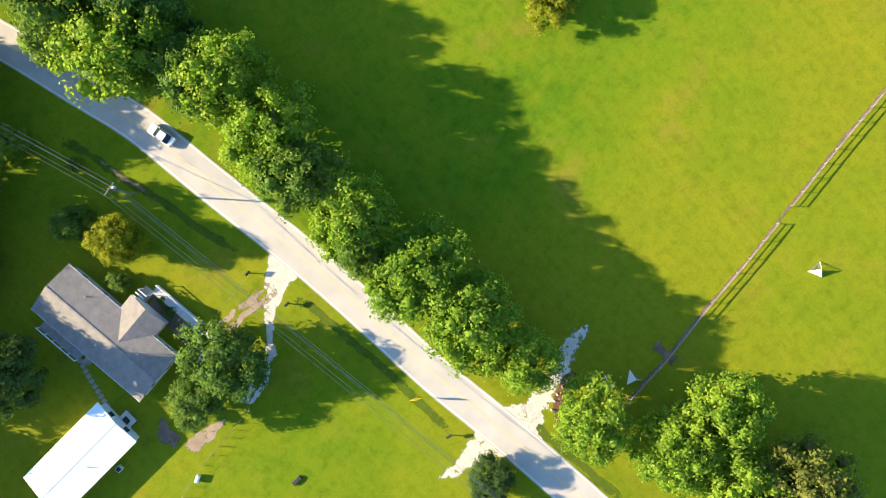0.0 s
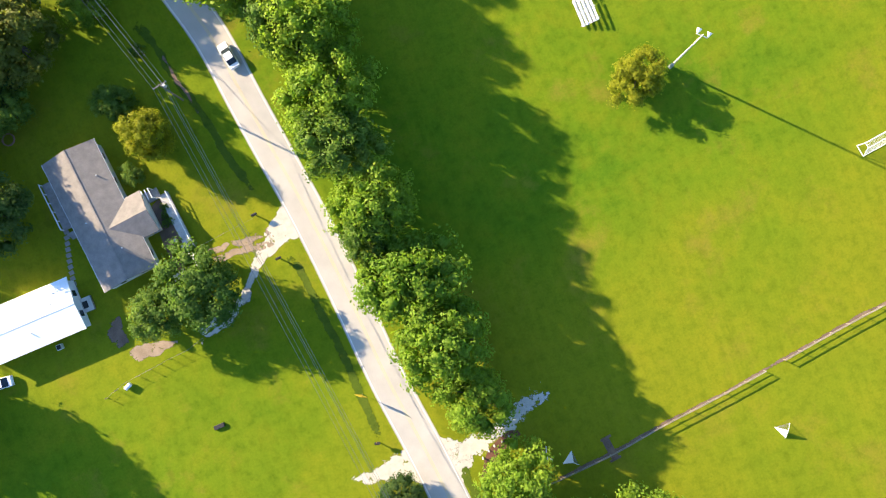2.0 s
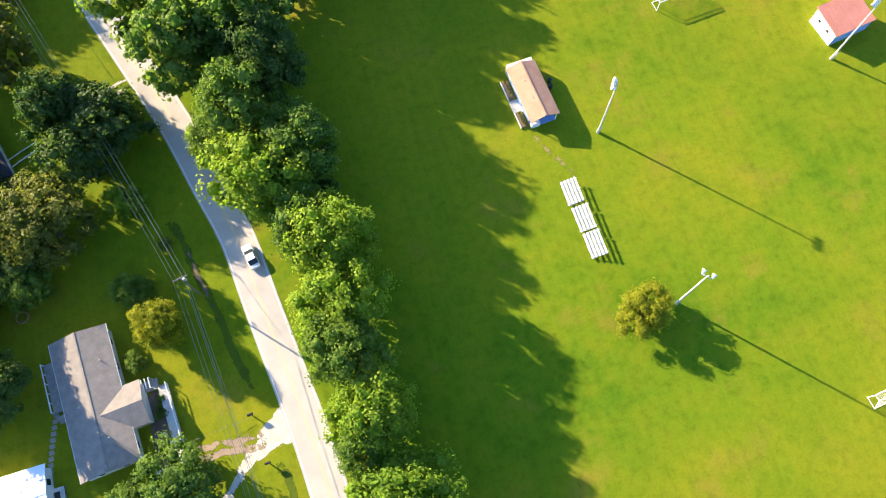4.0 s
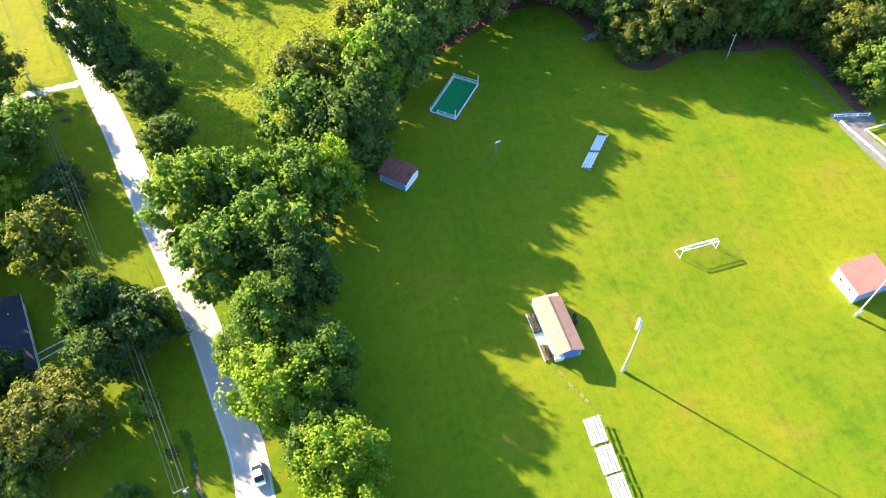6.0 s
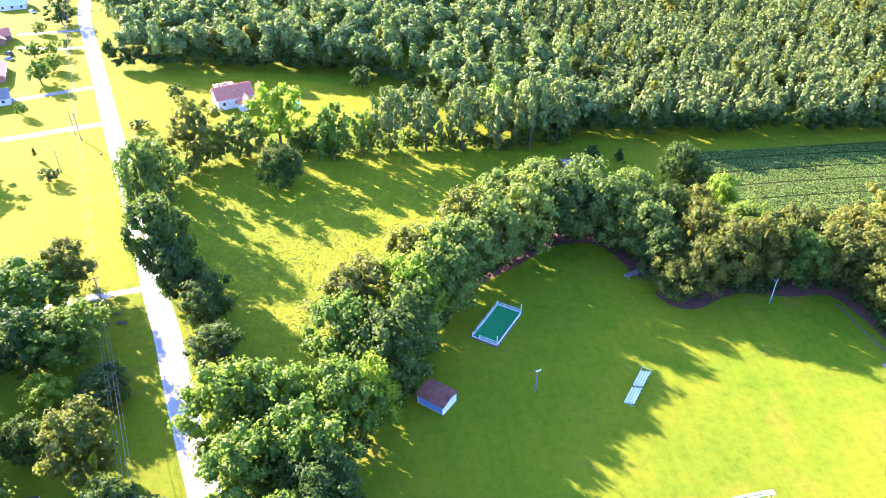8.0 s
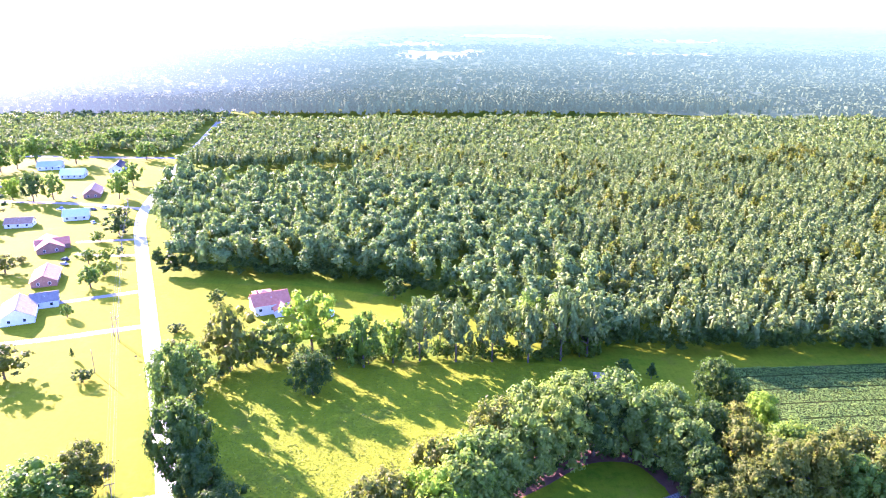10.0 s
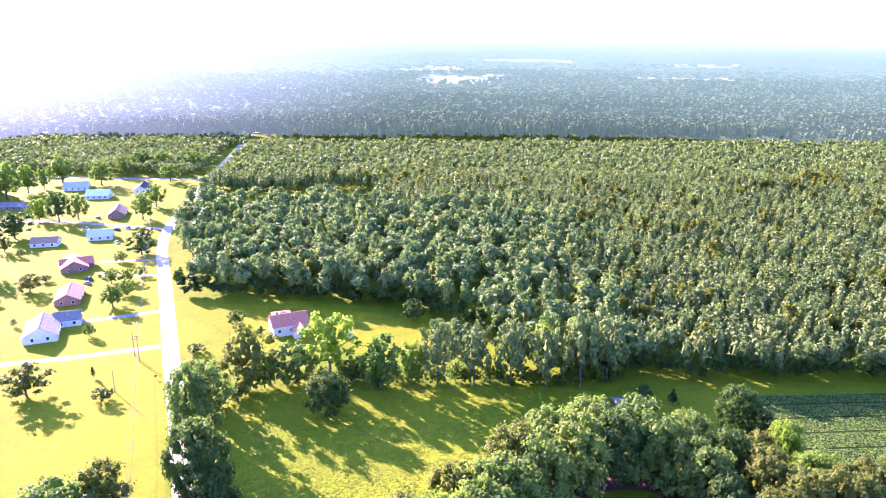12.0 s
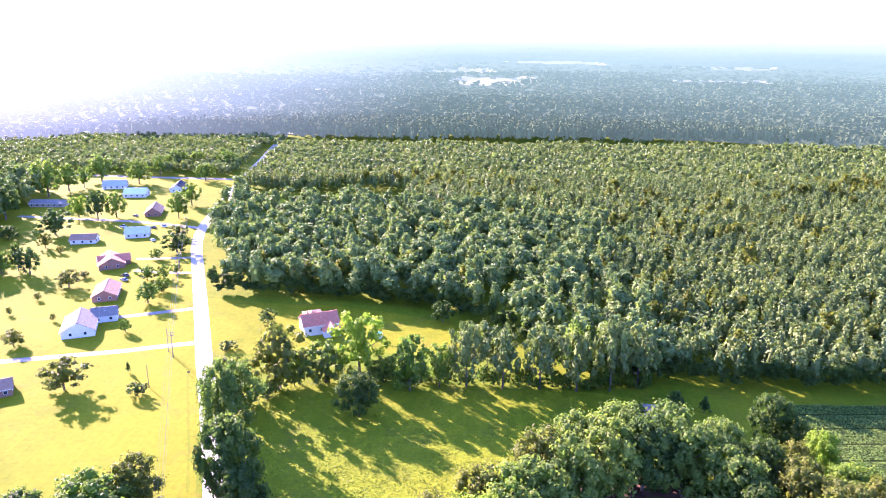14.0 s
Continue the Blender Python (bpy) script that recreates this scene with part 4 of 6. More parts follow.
def far_canopy():
    """The woods beyond the plantation out to the horizon: an uneven canopy with clearings, then single crowns on its nearer half."""
    rng = np.random.default_rng(21)
    reach = [892.0]
    while reach[-1] < 4880:
        reach.append(reach[-1] * 1.0095 + 6.0)
    r = np.array(reach)
    wide = np.concatenate([np.linspace(-180, -46, 40)[:-1], np.linspace(-46, 46, 620), np.linspace(46, 180, 40)[1:]])
    rr, aa = np.meshgrid(r, np.radians(wide), indexing="ij")
    x, y = rr * np.sin(aa), rr * np.cos(aa)
    step = np.floor(lattice(rng, x * 0.7, y, 230.0) * 5) / 5
    z = (5 + 15 * step + 5.0 * lattice(rng, x, y, 22.0)) * np.clip((rr - 1500) / 900, 0.35, 1)
    bare = clearing(np.random.default_rng(3), x, y)
    z = z * (1 - bare) + 0.2 + 88 * np.clip((rr - 2600) / 2280, 0, 1) ** 1.6
    z[0] = -1
    n, m = rr.shape
    k = np.arange((n - 1) * m).reshape(n - 1, m)[:, :-1].ravel()
    faces = np.stack([k, k + m, k + m + 1, k + 1], 1)
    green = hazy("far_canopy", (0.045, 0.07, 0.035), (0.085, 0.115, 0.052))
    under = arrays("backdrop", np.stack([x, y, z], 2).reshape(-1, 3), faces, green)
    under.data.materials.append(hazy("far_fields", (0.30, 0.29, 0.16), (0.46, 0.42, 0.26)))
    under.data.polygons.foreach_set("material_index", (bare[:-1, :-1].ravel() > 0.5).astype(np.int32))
    store_haze_mix(under)
    tagged(under, "far woods in painted haze with pale clearings towards the horizon", "distance", kind="structure")
    count_of = 10500
    r = 895 * np.exp(rng.uniform(0, 1, count_of) * math.log(2750 / 895))
    a = np.radians(rng.uniform(-38, 38, count_of))
    x, y = r * np.sin(a), r * np.cos(a)
    keep = clearing(np.random.default_rng(3), x, y) < 0.3
    x, y, r = x[keep], y[keep], r[keep]
    step = np.floor(lattice(np.random.default_rng(21), x * 0.7, y, 230.0) * 5) / 5
    size = r / 150 * rng.uniform(0.75, 1.3, len(x))
    before = set(bpy.data.objects)
    plant("backdrop", x, y, size, (9 + 15 * step) * rng.uniform(0.8, 1.25, len(x)), [wood_pattern(rng, 9, 0.42, "round", 1), wood_pattern(rng, 9, 0.42, "pine", 1)], hazy("far_crowns", (0.065, 0.095, 0.045), (0.095, 0.13, 0.058)), "crowns of the far woods in painted haze")
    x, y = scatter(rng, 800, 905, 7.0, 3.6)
    plant("backdrop", x, y, rng.uniform(4.0, 6.2, len(x)), rng.uniform(20, 28, len(x)), [wood_pattern(rng, 20, 0.34, "round", 1), wood_pattern(rng, 20, 0.34, "pine", 1)], hazy("far_crowns", (0.06, 0.09, 0.04), (0.13, 0.17, 0.07)), "tall forest edge in painted haze behind the plantation")
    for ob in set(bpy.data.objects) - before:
        store_haze_mix(ob)


far_canopy()


# ---- buildings ----
def prism(W, L, h, rise, over=0.0):
    """Walls of a gabled building with its gable ends, solid up to just under the roof."""
    bm = bmesh.new()
    rows = []
    for y in (-L / 2, L / 2):
        rows.append([bm.verts.new(p) for p in ((-W / 2, y, -0.1), (W / 2, y, -0.1), (W / 2, y, h), (0, y, h + rise - 0.02), (-W / 2, y, h))])
    bm.faces.new(rows[0])
    bm.faces.new(rows[1][::-1])
    for k in range(5):
        j = (k + 1) % 5
        bm.faces.new((rows[0][j], rows[0][k], rows[1][k], rows[1][j]))
    bmesh.ops.recalc_face_normals(bm, faces=bm.faces)
    return bm


def gable_roof(W, L, h, rise, over=0.45, thick=0.14):
    """Two thick roof slopes that meet at the ridge and overhang the walls."""
    bm = bmesh.new()
    k = rise / (W / 2)
    e, y = W / 2 + over, L / 2 + over
    low = h - over * k
    pts = [(-e, low), (0, h + rise), (e, low), (e, low + thick), (0, h + rise + thick), (-e, low + thick)]
    rows = [[bm.verts.new((x, yy, z)) for x, z in pts] for yy in (-y, y)]
    bm.faces.new((rows[0][0], rows[0][1], rows[0][4], rows[0][5]))
    bm.faces.new((rows[0][1], rows[0][2], rows[0][3], rows[0][4]))
    bm.faces.new((rows[1][5], rows[1][4], rows[1][1], rows[1][0]))
    bm.faces.new((rows[1][4], rows[1][3], rows[1][2], rows[1][1]))
    for i in range(6):
        j = (i + 1) % 6
        bm.faces.new((rows[0][j], rows[0][i], rows[1][i], rows[1][j]))
    bmesh.ops.recalc_face_normals(bm, faces=bm.faces)
    return bm


def hip_roof(W, L, h, rise, over=0.5, thick=0.14):
    bm = bmesh.new()
    x, y, r = W / 2 + over, L / 2 + over, max(0.3, (L - W) / 2)
    low = [bm.verts.new(p) for p in ((-x, -y, h), (x, -y, h), (x, y, h), (-x, y, h))]
    mid = [bm.verts.new((v.co.x, v.co.y, h + thick)) for v in low]
    a, b = bm.verts.new((0, -r, h + rise)), bm.verts.new((0, r, h + rise))
    bm.faces.new(low[::-1])
    for i in range(4):
        j = (i + 1) % 4
        bm.faces.new((low[i], low[j], mid[j], mid[i]))
    bm.faces.new((mid[0], mid[1], a))
    bm.faces.new((mid[1], mid[2], b, a))
    bm.faces.new((mid[2], mid[3], b))
    bm.faces.new((mid[3], mid[0], a, b))
    return bm


def window(parent, x, y, z, w, h, face):
    """A window on a wall that faces +x, -x, +y or -y: frame and pane."""
    def oriented(depth0, depth1, ww, hh):
        s = 1 if face[0] == "+" else -1
        lo, hi = sorted((depth0 * s, depth1 * s))
        if face[1] == "x":
            return slab(x + lo, y - ww / 2, z - hh / 2, x + hi, y + ww / 2, z + hh / 2)
        return slab(x - ww / 2, y + lo, z - hh / 2, x + ww / 2, y + hi, z + hh / 2)
    frame_part = part("window", oriented(-0.03, 0.05, w + 0.2, h + 0.2), PAINT, parent, "white window frame")
    part("pane", oriented(0.05, 0.07, w, h), GLASS, frame_part, "dark glass pane")


def door(parent, x, y, w, face, mat=None):
    s = 1 if face[0] == "+" else -1
    lo, hi = sorted((-0.03 * s, 0.07 * s))
    if face[1] == "x":
        part("door", slab(x + lo, y - w / 2, 0.15, x + hi, y + w / 2, 2.2), mat or PAINT, parent)
    else:
        part("door", slab(x - w / 2, y + lo, 0.15, x + w / 2, y + hi, 2.2), mat or PAINT, parent)


def house(label, x, y, turn, W, L, h, rise, wall, roof, hip=False, chimney=False, name="house", seam=False):
    """A small house: walls, roof, gutters' white fascia, windows along the sides, a door, vents."""
    ob = thing(name, label, name.replace("_", " "), place(x, y, turn), "houses" if name == "house" else "")
    if hip:
        part("wall", slab(-W / 2, -L / 2, -0.1, W / 2, L / 2, h), wall, ob)
        part("roof", hip_roof(W, L, h, rise), roof, ob)
    else:
        part("wall", prism(W, L, h, rise), wall, ob)
        top = part("roof", gable_roof(W, L, h, rise), roof, ob)
        part("ridge_cap", slab(-0.16, -L / 2 - 0.45, h + rise + 0.10, 0.16, L / 2 + 0.45, h + rise + 0.17), roof, top)
        for s in (-1, 1):
            k = rise / (W / 2)
            xe = s * (W / 2 + 0.45)
            part("fascia", slab(min(xe, xe + s * 0.06), -L / 2 - 0.45, h - 0.45 * k - 0.1, max(xe, xe + s * 0.06), L / 2 + 0.45, h - 0.45 * k + 0.13), PAINT, ob, "white fascia board")
    n = max(1, int(L / 4))
    for i in range(n):
        yy = -L / 2 + (i + 0.5) * L / n
        for s, f in ((-1, "-x"), (1, "+x")):
            if s == 1 and i == n // 2:
                door(ob, W / 2, yy, 1.0, "+x")
            else:
                window(ob, s * W / 2, yy, h * 0.55, 1.1, 1.2, f)
    for s, f in ((-1, "-y"), (1, "+y")):
        for xx in (-W * 0.22, W * 0.22):
            window(ob, xx, s * L / 2, h * 0.55, 1.0, 1.2, f)
    for k in range(3):
        bm = bmesh.new()
        xx = W * (0.16 + 0.08 * k) * (-1 if k % 2 else 1)
        z = h + rise * (1 - abs(xx) / (W / 2))
        rod(bm, (xx, -L * 0.3 + k * L * 0.28, z - 0.1), (xx, -L * 0.3 + k * L * 0.28, z + 0.5), 0.09, 0.09, 8)
        part("vent_pipe", bm, GALV, ob, "grey roof vent pipe")
    if chimney:
        part("chimney", slab(W * 0.08, L * 0.28, h, W * 0.08 + 0.7, L * 0.28 + 0.7, h + rise + 0.9, bevel=0.03), BRICKWALL, ob, "brick chimney")
    return ob


farm = house("grey-shingled ranch house with white siding and an east wing", -51.5, 28, 8.3, 8.6, 22.4, 3.0, 1.15, SIDING, SHINGLE)
wing = part("wing_wall", prism(6.4, 7.3, 2.9, 1.05), SIDING, farm)
wing.matrix_local = place(3.5, -3.0, 90)
wing = part("wing_roof", gable_roof(6.4, 7.3, 2.9, 1.05), SHINGLE, farm)
wing.matrix_local = place(3.5, -3.0, 90)
part("porch_floor", slab(-7.4, 1.2, 0.1, -4.3, 9.6, 0.5), DECKWOOD, farm, "grey board porch floor")
for k in range(14):
    part("porch_board", slab(-7.35, 1.3 + k * 0.6, 0.5, -4.4, 1.82 + k * 0.6, 0.53), DECKWOOD, farm)
for k in range(6):
    part("porch_post", slab(-7.4, 1.2 + k * 1.66, 0.5, -7.28, 1.32 + k * 1.66, 1.5), PAINT, farm, "white porch post")
part("porch_rail", slab(-7.42, 1.2, 1.45, -7.26, 9.7, 1.53), PAINT, farm, "white porch rail")
for k in range(4):
    part("step", slab(-7.2 + k * 0.1, 0.2 - 0.3 * k, 0.02, -5.6, 0.5 - 0.3 * k, 0.45 - 0.1 * k), DECKWOOD, farm)


def deck_walk():
    ob = thing("wooden_deck", "pale wooden deck that wraps a small garden court", "deck", place(-43.7, 22.6, 8.3))
    for x0, y0, x1, y1 in ((2.3, -8.7, 3.9, 5.6), (-1.6, -8.7, 2.3, -7.2)):
        horizontal = (x1 - x0) > (y1 - y0)
        n = int(max(x1 - x0, y1 - y0) / 0.5)
        for k in range(n):
            if horizontal:
                part("plank", slab(x0 + k * 0.5, y0, 0.45, x0 + k * 0.5 + 0.47, y1, 0.52), PALEWOOD, ob)
            else:
                part("plank", slab(x0, y0 + k * 0.5, 0.45, x1, y0 + k * 0.5 + 0.47, 0.52), PALEWOOD, ob)
        part("deck_frame", slab(x0 + 0.05, y0 + 0.05, 0.0, x1 - 0.05, y1 - 0.05, 0.44), DECKWOOD, ob)
    for k in range(9):
        part("rail_post", slab(3.8, -8.6 + k * 1.74, 0.52, 3.9, -8.5 + k * 1.74, 1.45), PAINT, ob)
    part("rail", slab(3.79, -8.65, 1.42, 3.91, 5.55, 1.5), PAINT, ob)
    part("pergola", slab(-0.8, 5.2, 0.1, 2.5, 7.0, 0.5), DECKWOOD, ob)
    for k in range(5):
        part("pergola_slat", slab(-0.7 + k * 0.6, 5.2, 2.3, -0.55 + k * 0.6, 7.0, 2.42), PAINT, ob)
    for x in (-0.75, 1.8):
        for y in (5.25, 6.9):
            part("pergola_post", slab(x, y, 0.5, x + 0.1, y + 0.1, 2.3), PAINT, ob)


PALEWOOD = surface("pale_boards", (0.46, 0.45, 0.43), (0.64, 0.63, 0.61), 0.9, 0.8, 0, 12, 0.3, 0.01, each=0.25)
deck_walk()
tagged(patch("garden_court", [(-44.4, 27.0), (-41.6, 27.4), (-40.2, 16.6), (-43.6, 15.9)], 0.03, EARTH), "shaded dark garden court inside the deck", "garden bed", kind="structure")
for i, (x, y) in enumerate(((-42.3, 25), (-42.6, 23.6), (-41.7, 23.9), (-41.9, 26.3), (-42.6, 17.6))):
    tree(x, y, 0.75, 1.1 + 0.2 * (i % 2), "S")
for x, y, turn in ((-41.8, 20.2, 20), (-41.3, 18.9, -40)):
    ob = thing("lawn_chair", "white plastic lawn chair in the garden court", "chair", place(x, y, turn), "lawn chairs")
    part("seat", slab(-0.3, -0.3, 0.36, 0.3, 0.3, 0.42, bevel=0.02), PAINT, ob)
    back = part("backrest", slab(-0.3, -0.04, 0.0, 0.3, 0.04, 0.6, bevel=0.02), PAINT, ob)
    back.matrix_local = pose(0, 0.28, 0.4, -20)
    for sx in (-0.26, 0.26):
        for sy in (-0.26, 0.26):
            part("leg", slab(sx - 0.03, sy - 0.03, 0, sx + 0.03, sy + 0.03, 0.36), PAINT, ob)

cabin = house("white metal-roofed bungalow with pale siding", -68.2, 15.3, 93.7, 8.0, 16.4, 2.7, 0.7, SIDING, WHITEROOF)
for k in range(20):
    y = -8.2 + k * 0.86
    for s in (-1, 1):
        seam = part("roof_seam", slab(-0.02, -0.02, 0, 0.02, 0.02, 4.45), WHITEROOF, cabin)
        run = math.hypot(4.45, 0.78)
        seam.matrix_local = pose(s * 4.45, y, 2.7 - 0.45 * 0.175 + 0.13, 0, 0, 0) @ Matrix.Rotation(-s * math.atan2(4.45, 0.78), 4, "Y") @ Matrix.Diagonal((1, 1, run / 4.45, 1))
stoop = thing("entry_steps", "concrete entry steps with a dark mat beside the bungalow", "steps", place(-59.4, 15.3, 3.7))
for k in range(4):
    part("step", slab(-0.6 + k * 0.35, -1.2, 0, 1.2, 1.2, 0.6 - k * 0.15), LANE if k % 2 else CONCRETE, stoop)
part("mat", slab(-0.4, -0.6, 0.6, 0.5, 0.6, 0.63), RUBBER, stoop)
unit = thing("air_conditioner", "grey air-conditioning unit beside the bungalow", "air conditioner", place(-65.6, 10.1, 3.7))
part("housing", slab(-0.45, -0.45, 0, 0.45, 0.45, 0.8, bevel=0.04), GALV, unit)
part("grille", slab(-0.36, -0.36, 0.8, 0.36, 0.36, 0.83), RUBBER, unit)
walkway = thing("stepping_path", "grey stepping-stone path between the two houses", "path")
for k in range(13):
    t = k / 12
    stone = part("stone", slab(-0.42, -0.36, 0.0, 0.42, 0.36, 0.05, bevel=0.02), LANE, walkway)
    stone.matrix_local = place(-58.7 - 1.4 * math.sin(t * 1.6) - 0.4 * t, 28.9 - t * 11.6, 6 + 5 * math.sin(k))

TEALROOF = surface("teal_metal_roof", (0.50, 0.56, 0.51), (0.62, 0.66, 0.60), 0.5, 0.8, 0.0, 6, 0.1)
BLUEROOF = surface("blue_metal_roof", (0.40, 0.43, 0.46), (0.50, 0.53, 0.55), 0.5, 0.8, 0.0, 6, 0.1)
house("dark-roofed house with white walls half hidden by trees", -70.5, 78.0, 20, 11, 17.5, 3.0, 2.2, SIDING, SLATE)
house("white house with a dark grey gabled roof", -159.6, 269.6, 22, 12.4, 18.0, 3.0, 3.4, SIDING, SHINGLE)
house("white garage wing with a grey roof", -155.0, 281.5, 112, 8.0, 10.0, 2.9, 2.6, SIDING, SHINGLE, name="garage")
house("brick house with a tan gabled roof", -168.3, 310.0, 19, 10.5, 17.5, 2.7, 2.7, BRICKWALL, BROWNROOF)
red = house("brick house with red cross-gabled roofs", -188.3, 355.0, 29, 12.5, 16.0, 2.7, 3.3, BRICKWALL, REDROOF)
for name, bm, mat in (("wing_wall", prism(8.0, 15.5, 2.7, 2.5), BRICKWALL), ("wing_roof", gable_roof(8.0, 15.5, 2.7, 2.5), REDROOF)):
    part(name, bm, mat, red).matrix_local = place(1.6, 1.5, 90)
house("long low white outbuilding with a brown roof", -224.5, 397.0, 100, 8.5, 14.0, 2.5, 2.4, SIDING, BROWNROOF)
house("pale house with a teal-grey roof", -199.6, 412.0, 106, 10.0, 13.5, 2.7, 3.0, SIDING, TEALROOF)
house("brown-roofed house with an open carport", -213.4, 468.0, 16, 10.0, 19.0, 2.7, 3.4, BRICKWALL, BROWNROOF)
house("white house with a pale roof among trees", -249.8, 521.0, 97, 11, 16, 2.8, 3.4, SIDING, WHITEROOF)
house("house with a blue metal roof", -280.0, 550.0, 105, 11, 17, 2.8, 3.2, SIDING, BLUEROOF)
house("white house with a solar-dark roof", -227.0, 545.0, 12, 10, 20, 2.8, 3.2, SIDING, SLATE)
house("long grey farm shed with a low roof", -297, 486.0, 92, 9, 24, 2.6, 1.8, DECKWOOD, SHINGLE, name="farm_shed")
house("brick house with a brown roof at the edge of the yards", -160.5, 214.0, 120, 9, 12, 2.8, 1.9, BRICKWALL, BROWNROOF)

lot = house("white two-storey house with red roofs beside a pool", -61.0, 274.5, 114, 10.5, 14.5, 4.3, 3.3, SIDING, REDROOF, chimney=True)
ell = part("porch_wall", prism(6.6, 7.0, 3.0, 2.3), SIDING, lot)
ell.matrix_local = place(-6.0, -3.4, 90)
ell = part("porch_roof", gable_roof(6.6, 7.0, 3.0, 2.3), REDROOF, lot)
ell.matrix_local = place(-6.0, -3.4, 90)
ell = part("rear_roof", hip_roof(8.0, 7.0, 4.6, 1.8), PINKROOF, lot)
ell.matrix_local = place(6.5, 1.0, 0)
ell = part("rear_wall", slab(-4.0, -3.5, 0, 4.0, 3.5, 4.6), SIDING, lot)
ell.matrix_local = place(6.5, 1.0, 0)
pool = thing("swimming_pool", "round above-ground pool with bright blue water", "pool", place(-36.8, 268.5, 0))
bm = bmesh.new()
rod(bm, (0, 0, 0), (0, 0, 1.2), 2.9, 2.9, 28)
part("pool_wall", bm, PAINT, pool)
bm = bmesh.new()
rod(bm, (0, 0, 1.2), (0, 0, 1.25), 2.75, 2.75, 28)
part("water", bm, POOLBLUE, pool, "bright blue pool water")
house("small shed with a low blue-grey roof in the trees", 59.5, 209.5, 80, 6.0, 8.5, 2.4, 1.0, DECKWOOD, SHINGLE, name="shed")


# ---- field buildings ----
def concession():
    ob = thing("concession_stand", "long white stand with a salmon gabled roof and open end", "building", place(32.2, 64.8, 6.2))
    W, L, h, rise = 5.0, 11.4, 2.6, 0.9
    part("wall", slab(-W / 2, -L / 2 + 2.4, -0.1, W / 2, L / 2, h), SIDING, ob)
    part("gable", prism(W, L - 2.4, h, rise), BLUEWALL, ob, "pale blue gable")
    ob.children[-1].matrix_local = place(0, 1.2, 0, 0.004)
    ob.children[-1].scale = (0.996, 0.996, 1)
    roof = part("roof", gable_roof(W, L, h, rise, 0.35), PINKROOF, ob)
    part("ridge_cap", slab(-0.14, -L / 2 - 0.35, h + rise + 0.10, 0.14, L / 2 + 0.35, h + rise + 0.17), PINKROOF, roof)
    for y in (-1.6, 2.2):
        bm = bmesh.new()
        rod(bm, (-0.9, y, h + 0.4), (-0.9, y, h + 1.05), 0.08, 0.08, 8)
        part("vent_pipe", bm, GALV, ob)
    part("floor_slab", slab(-W / 2, -L / 2, 0, W / 2, -L / 2 + 2.4, 0.12), BLUEWALL, ob, "pale blue porch slab")
    for x in (-W / 2 + 0.08, W / 2 - 0.08):
        part("porch_post", slab(x - 0.07, -L / 2 + 0.05, 0.12, x + 0.07, -L / 2 + 0.19, h), PAINT, ob)
    part("counter", slab(-W / 2, -L / 2 - 0.2, 0, -W / 2 + 1.7, -L / 2 + 0.5, 1.1, bevel=0.02), PAINT, ob, "white counter by the open end")
    for y0, y1 in ((-5.2, -2.0), (1.0, 5.0)):
        bed = part("planter", slab(-W / 2 - 1.7, y0, 0, -W / 2 - 0.4, y1, 0.35), EARTH, ob, "low planter bed with brown shrubs")
        part("planter_edge", slab(-W / 2 - 1.8, y0 - 0.1, 0, -W / 2 - 1.68, y1 + 0.1, 0.42), PAINT, bed)
        for k in range(5):
            v, f = crown_arrays(np.random.default_rng(k), 6, 14, 0.10, 0.42, 0.0, 0.8, "dome")
            bush = arrays("plant", v, f, RUSSET, bed)
            bush.location = (-W / 2 - 1.05, y0 + 0.5 + k * (y1 - y0 - 1) / 4, 0.33)
    part("path_slab", slab(-W / 2 - 1.8, -2.0, 0, -W / 2, 0.8, 0.06), CONCRETE, ob, "pale concrete path slab")
    for y in (-4.2, -1.5, 1.5, 4.5):
        window(ob, W / 2, y, 1.6, 1.1, 0.9, "+x")
    door(ob, -W / 2, -0.6, 1.0, "-x", BLUEWALL)
    bin_ = thing("trash_bin", "black trash bin beside the stand", "bin", place(36.2, 66.0, 0), "trash bins")
    bm = bmesh.new()
    rod(bm, (0, 0, 0), (0, 0, 1.0), 0.32, 0.38, 12)
    part("bin_body", bm, RUBBER, bin_)
    part("lid", slab(-0.36, -0.36, 1.0, 0.36, 0.36, 1.1, bevel=0.05), RUBBER, bin_)
    copy_thing(bin_, place(36.4, 67.3, 20))


concession()


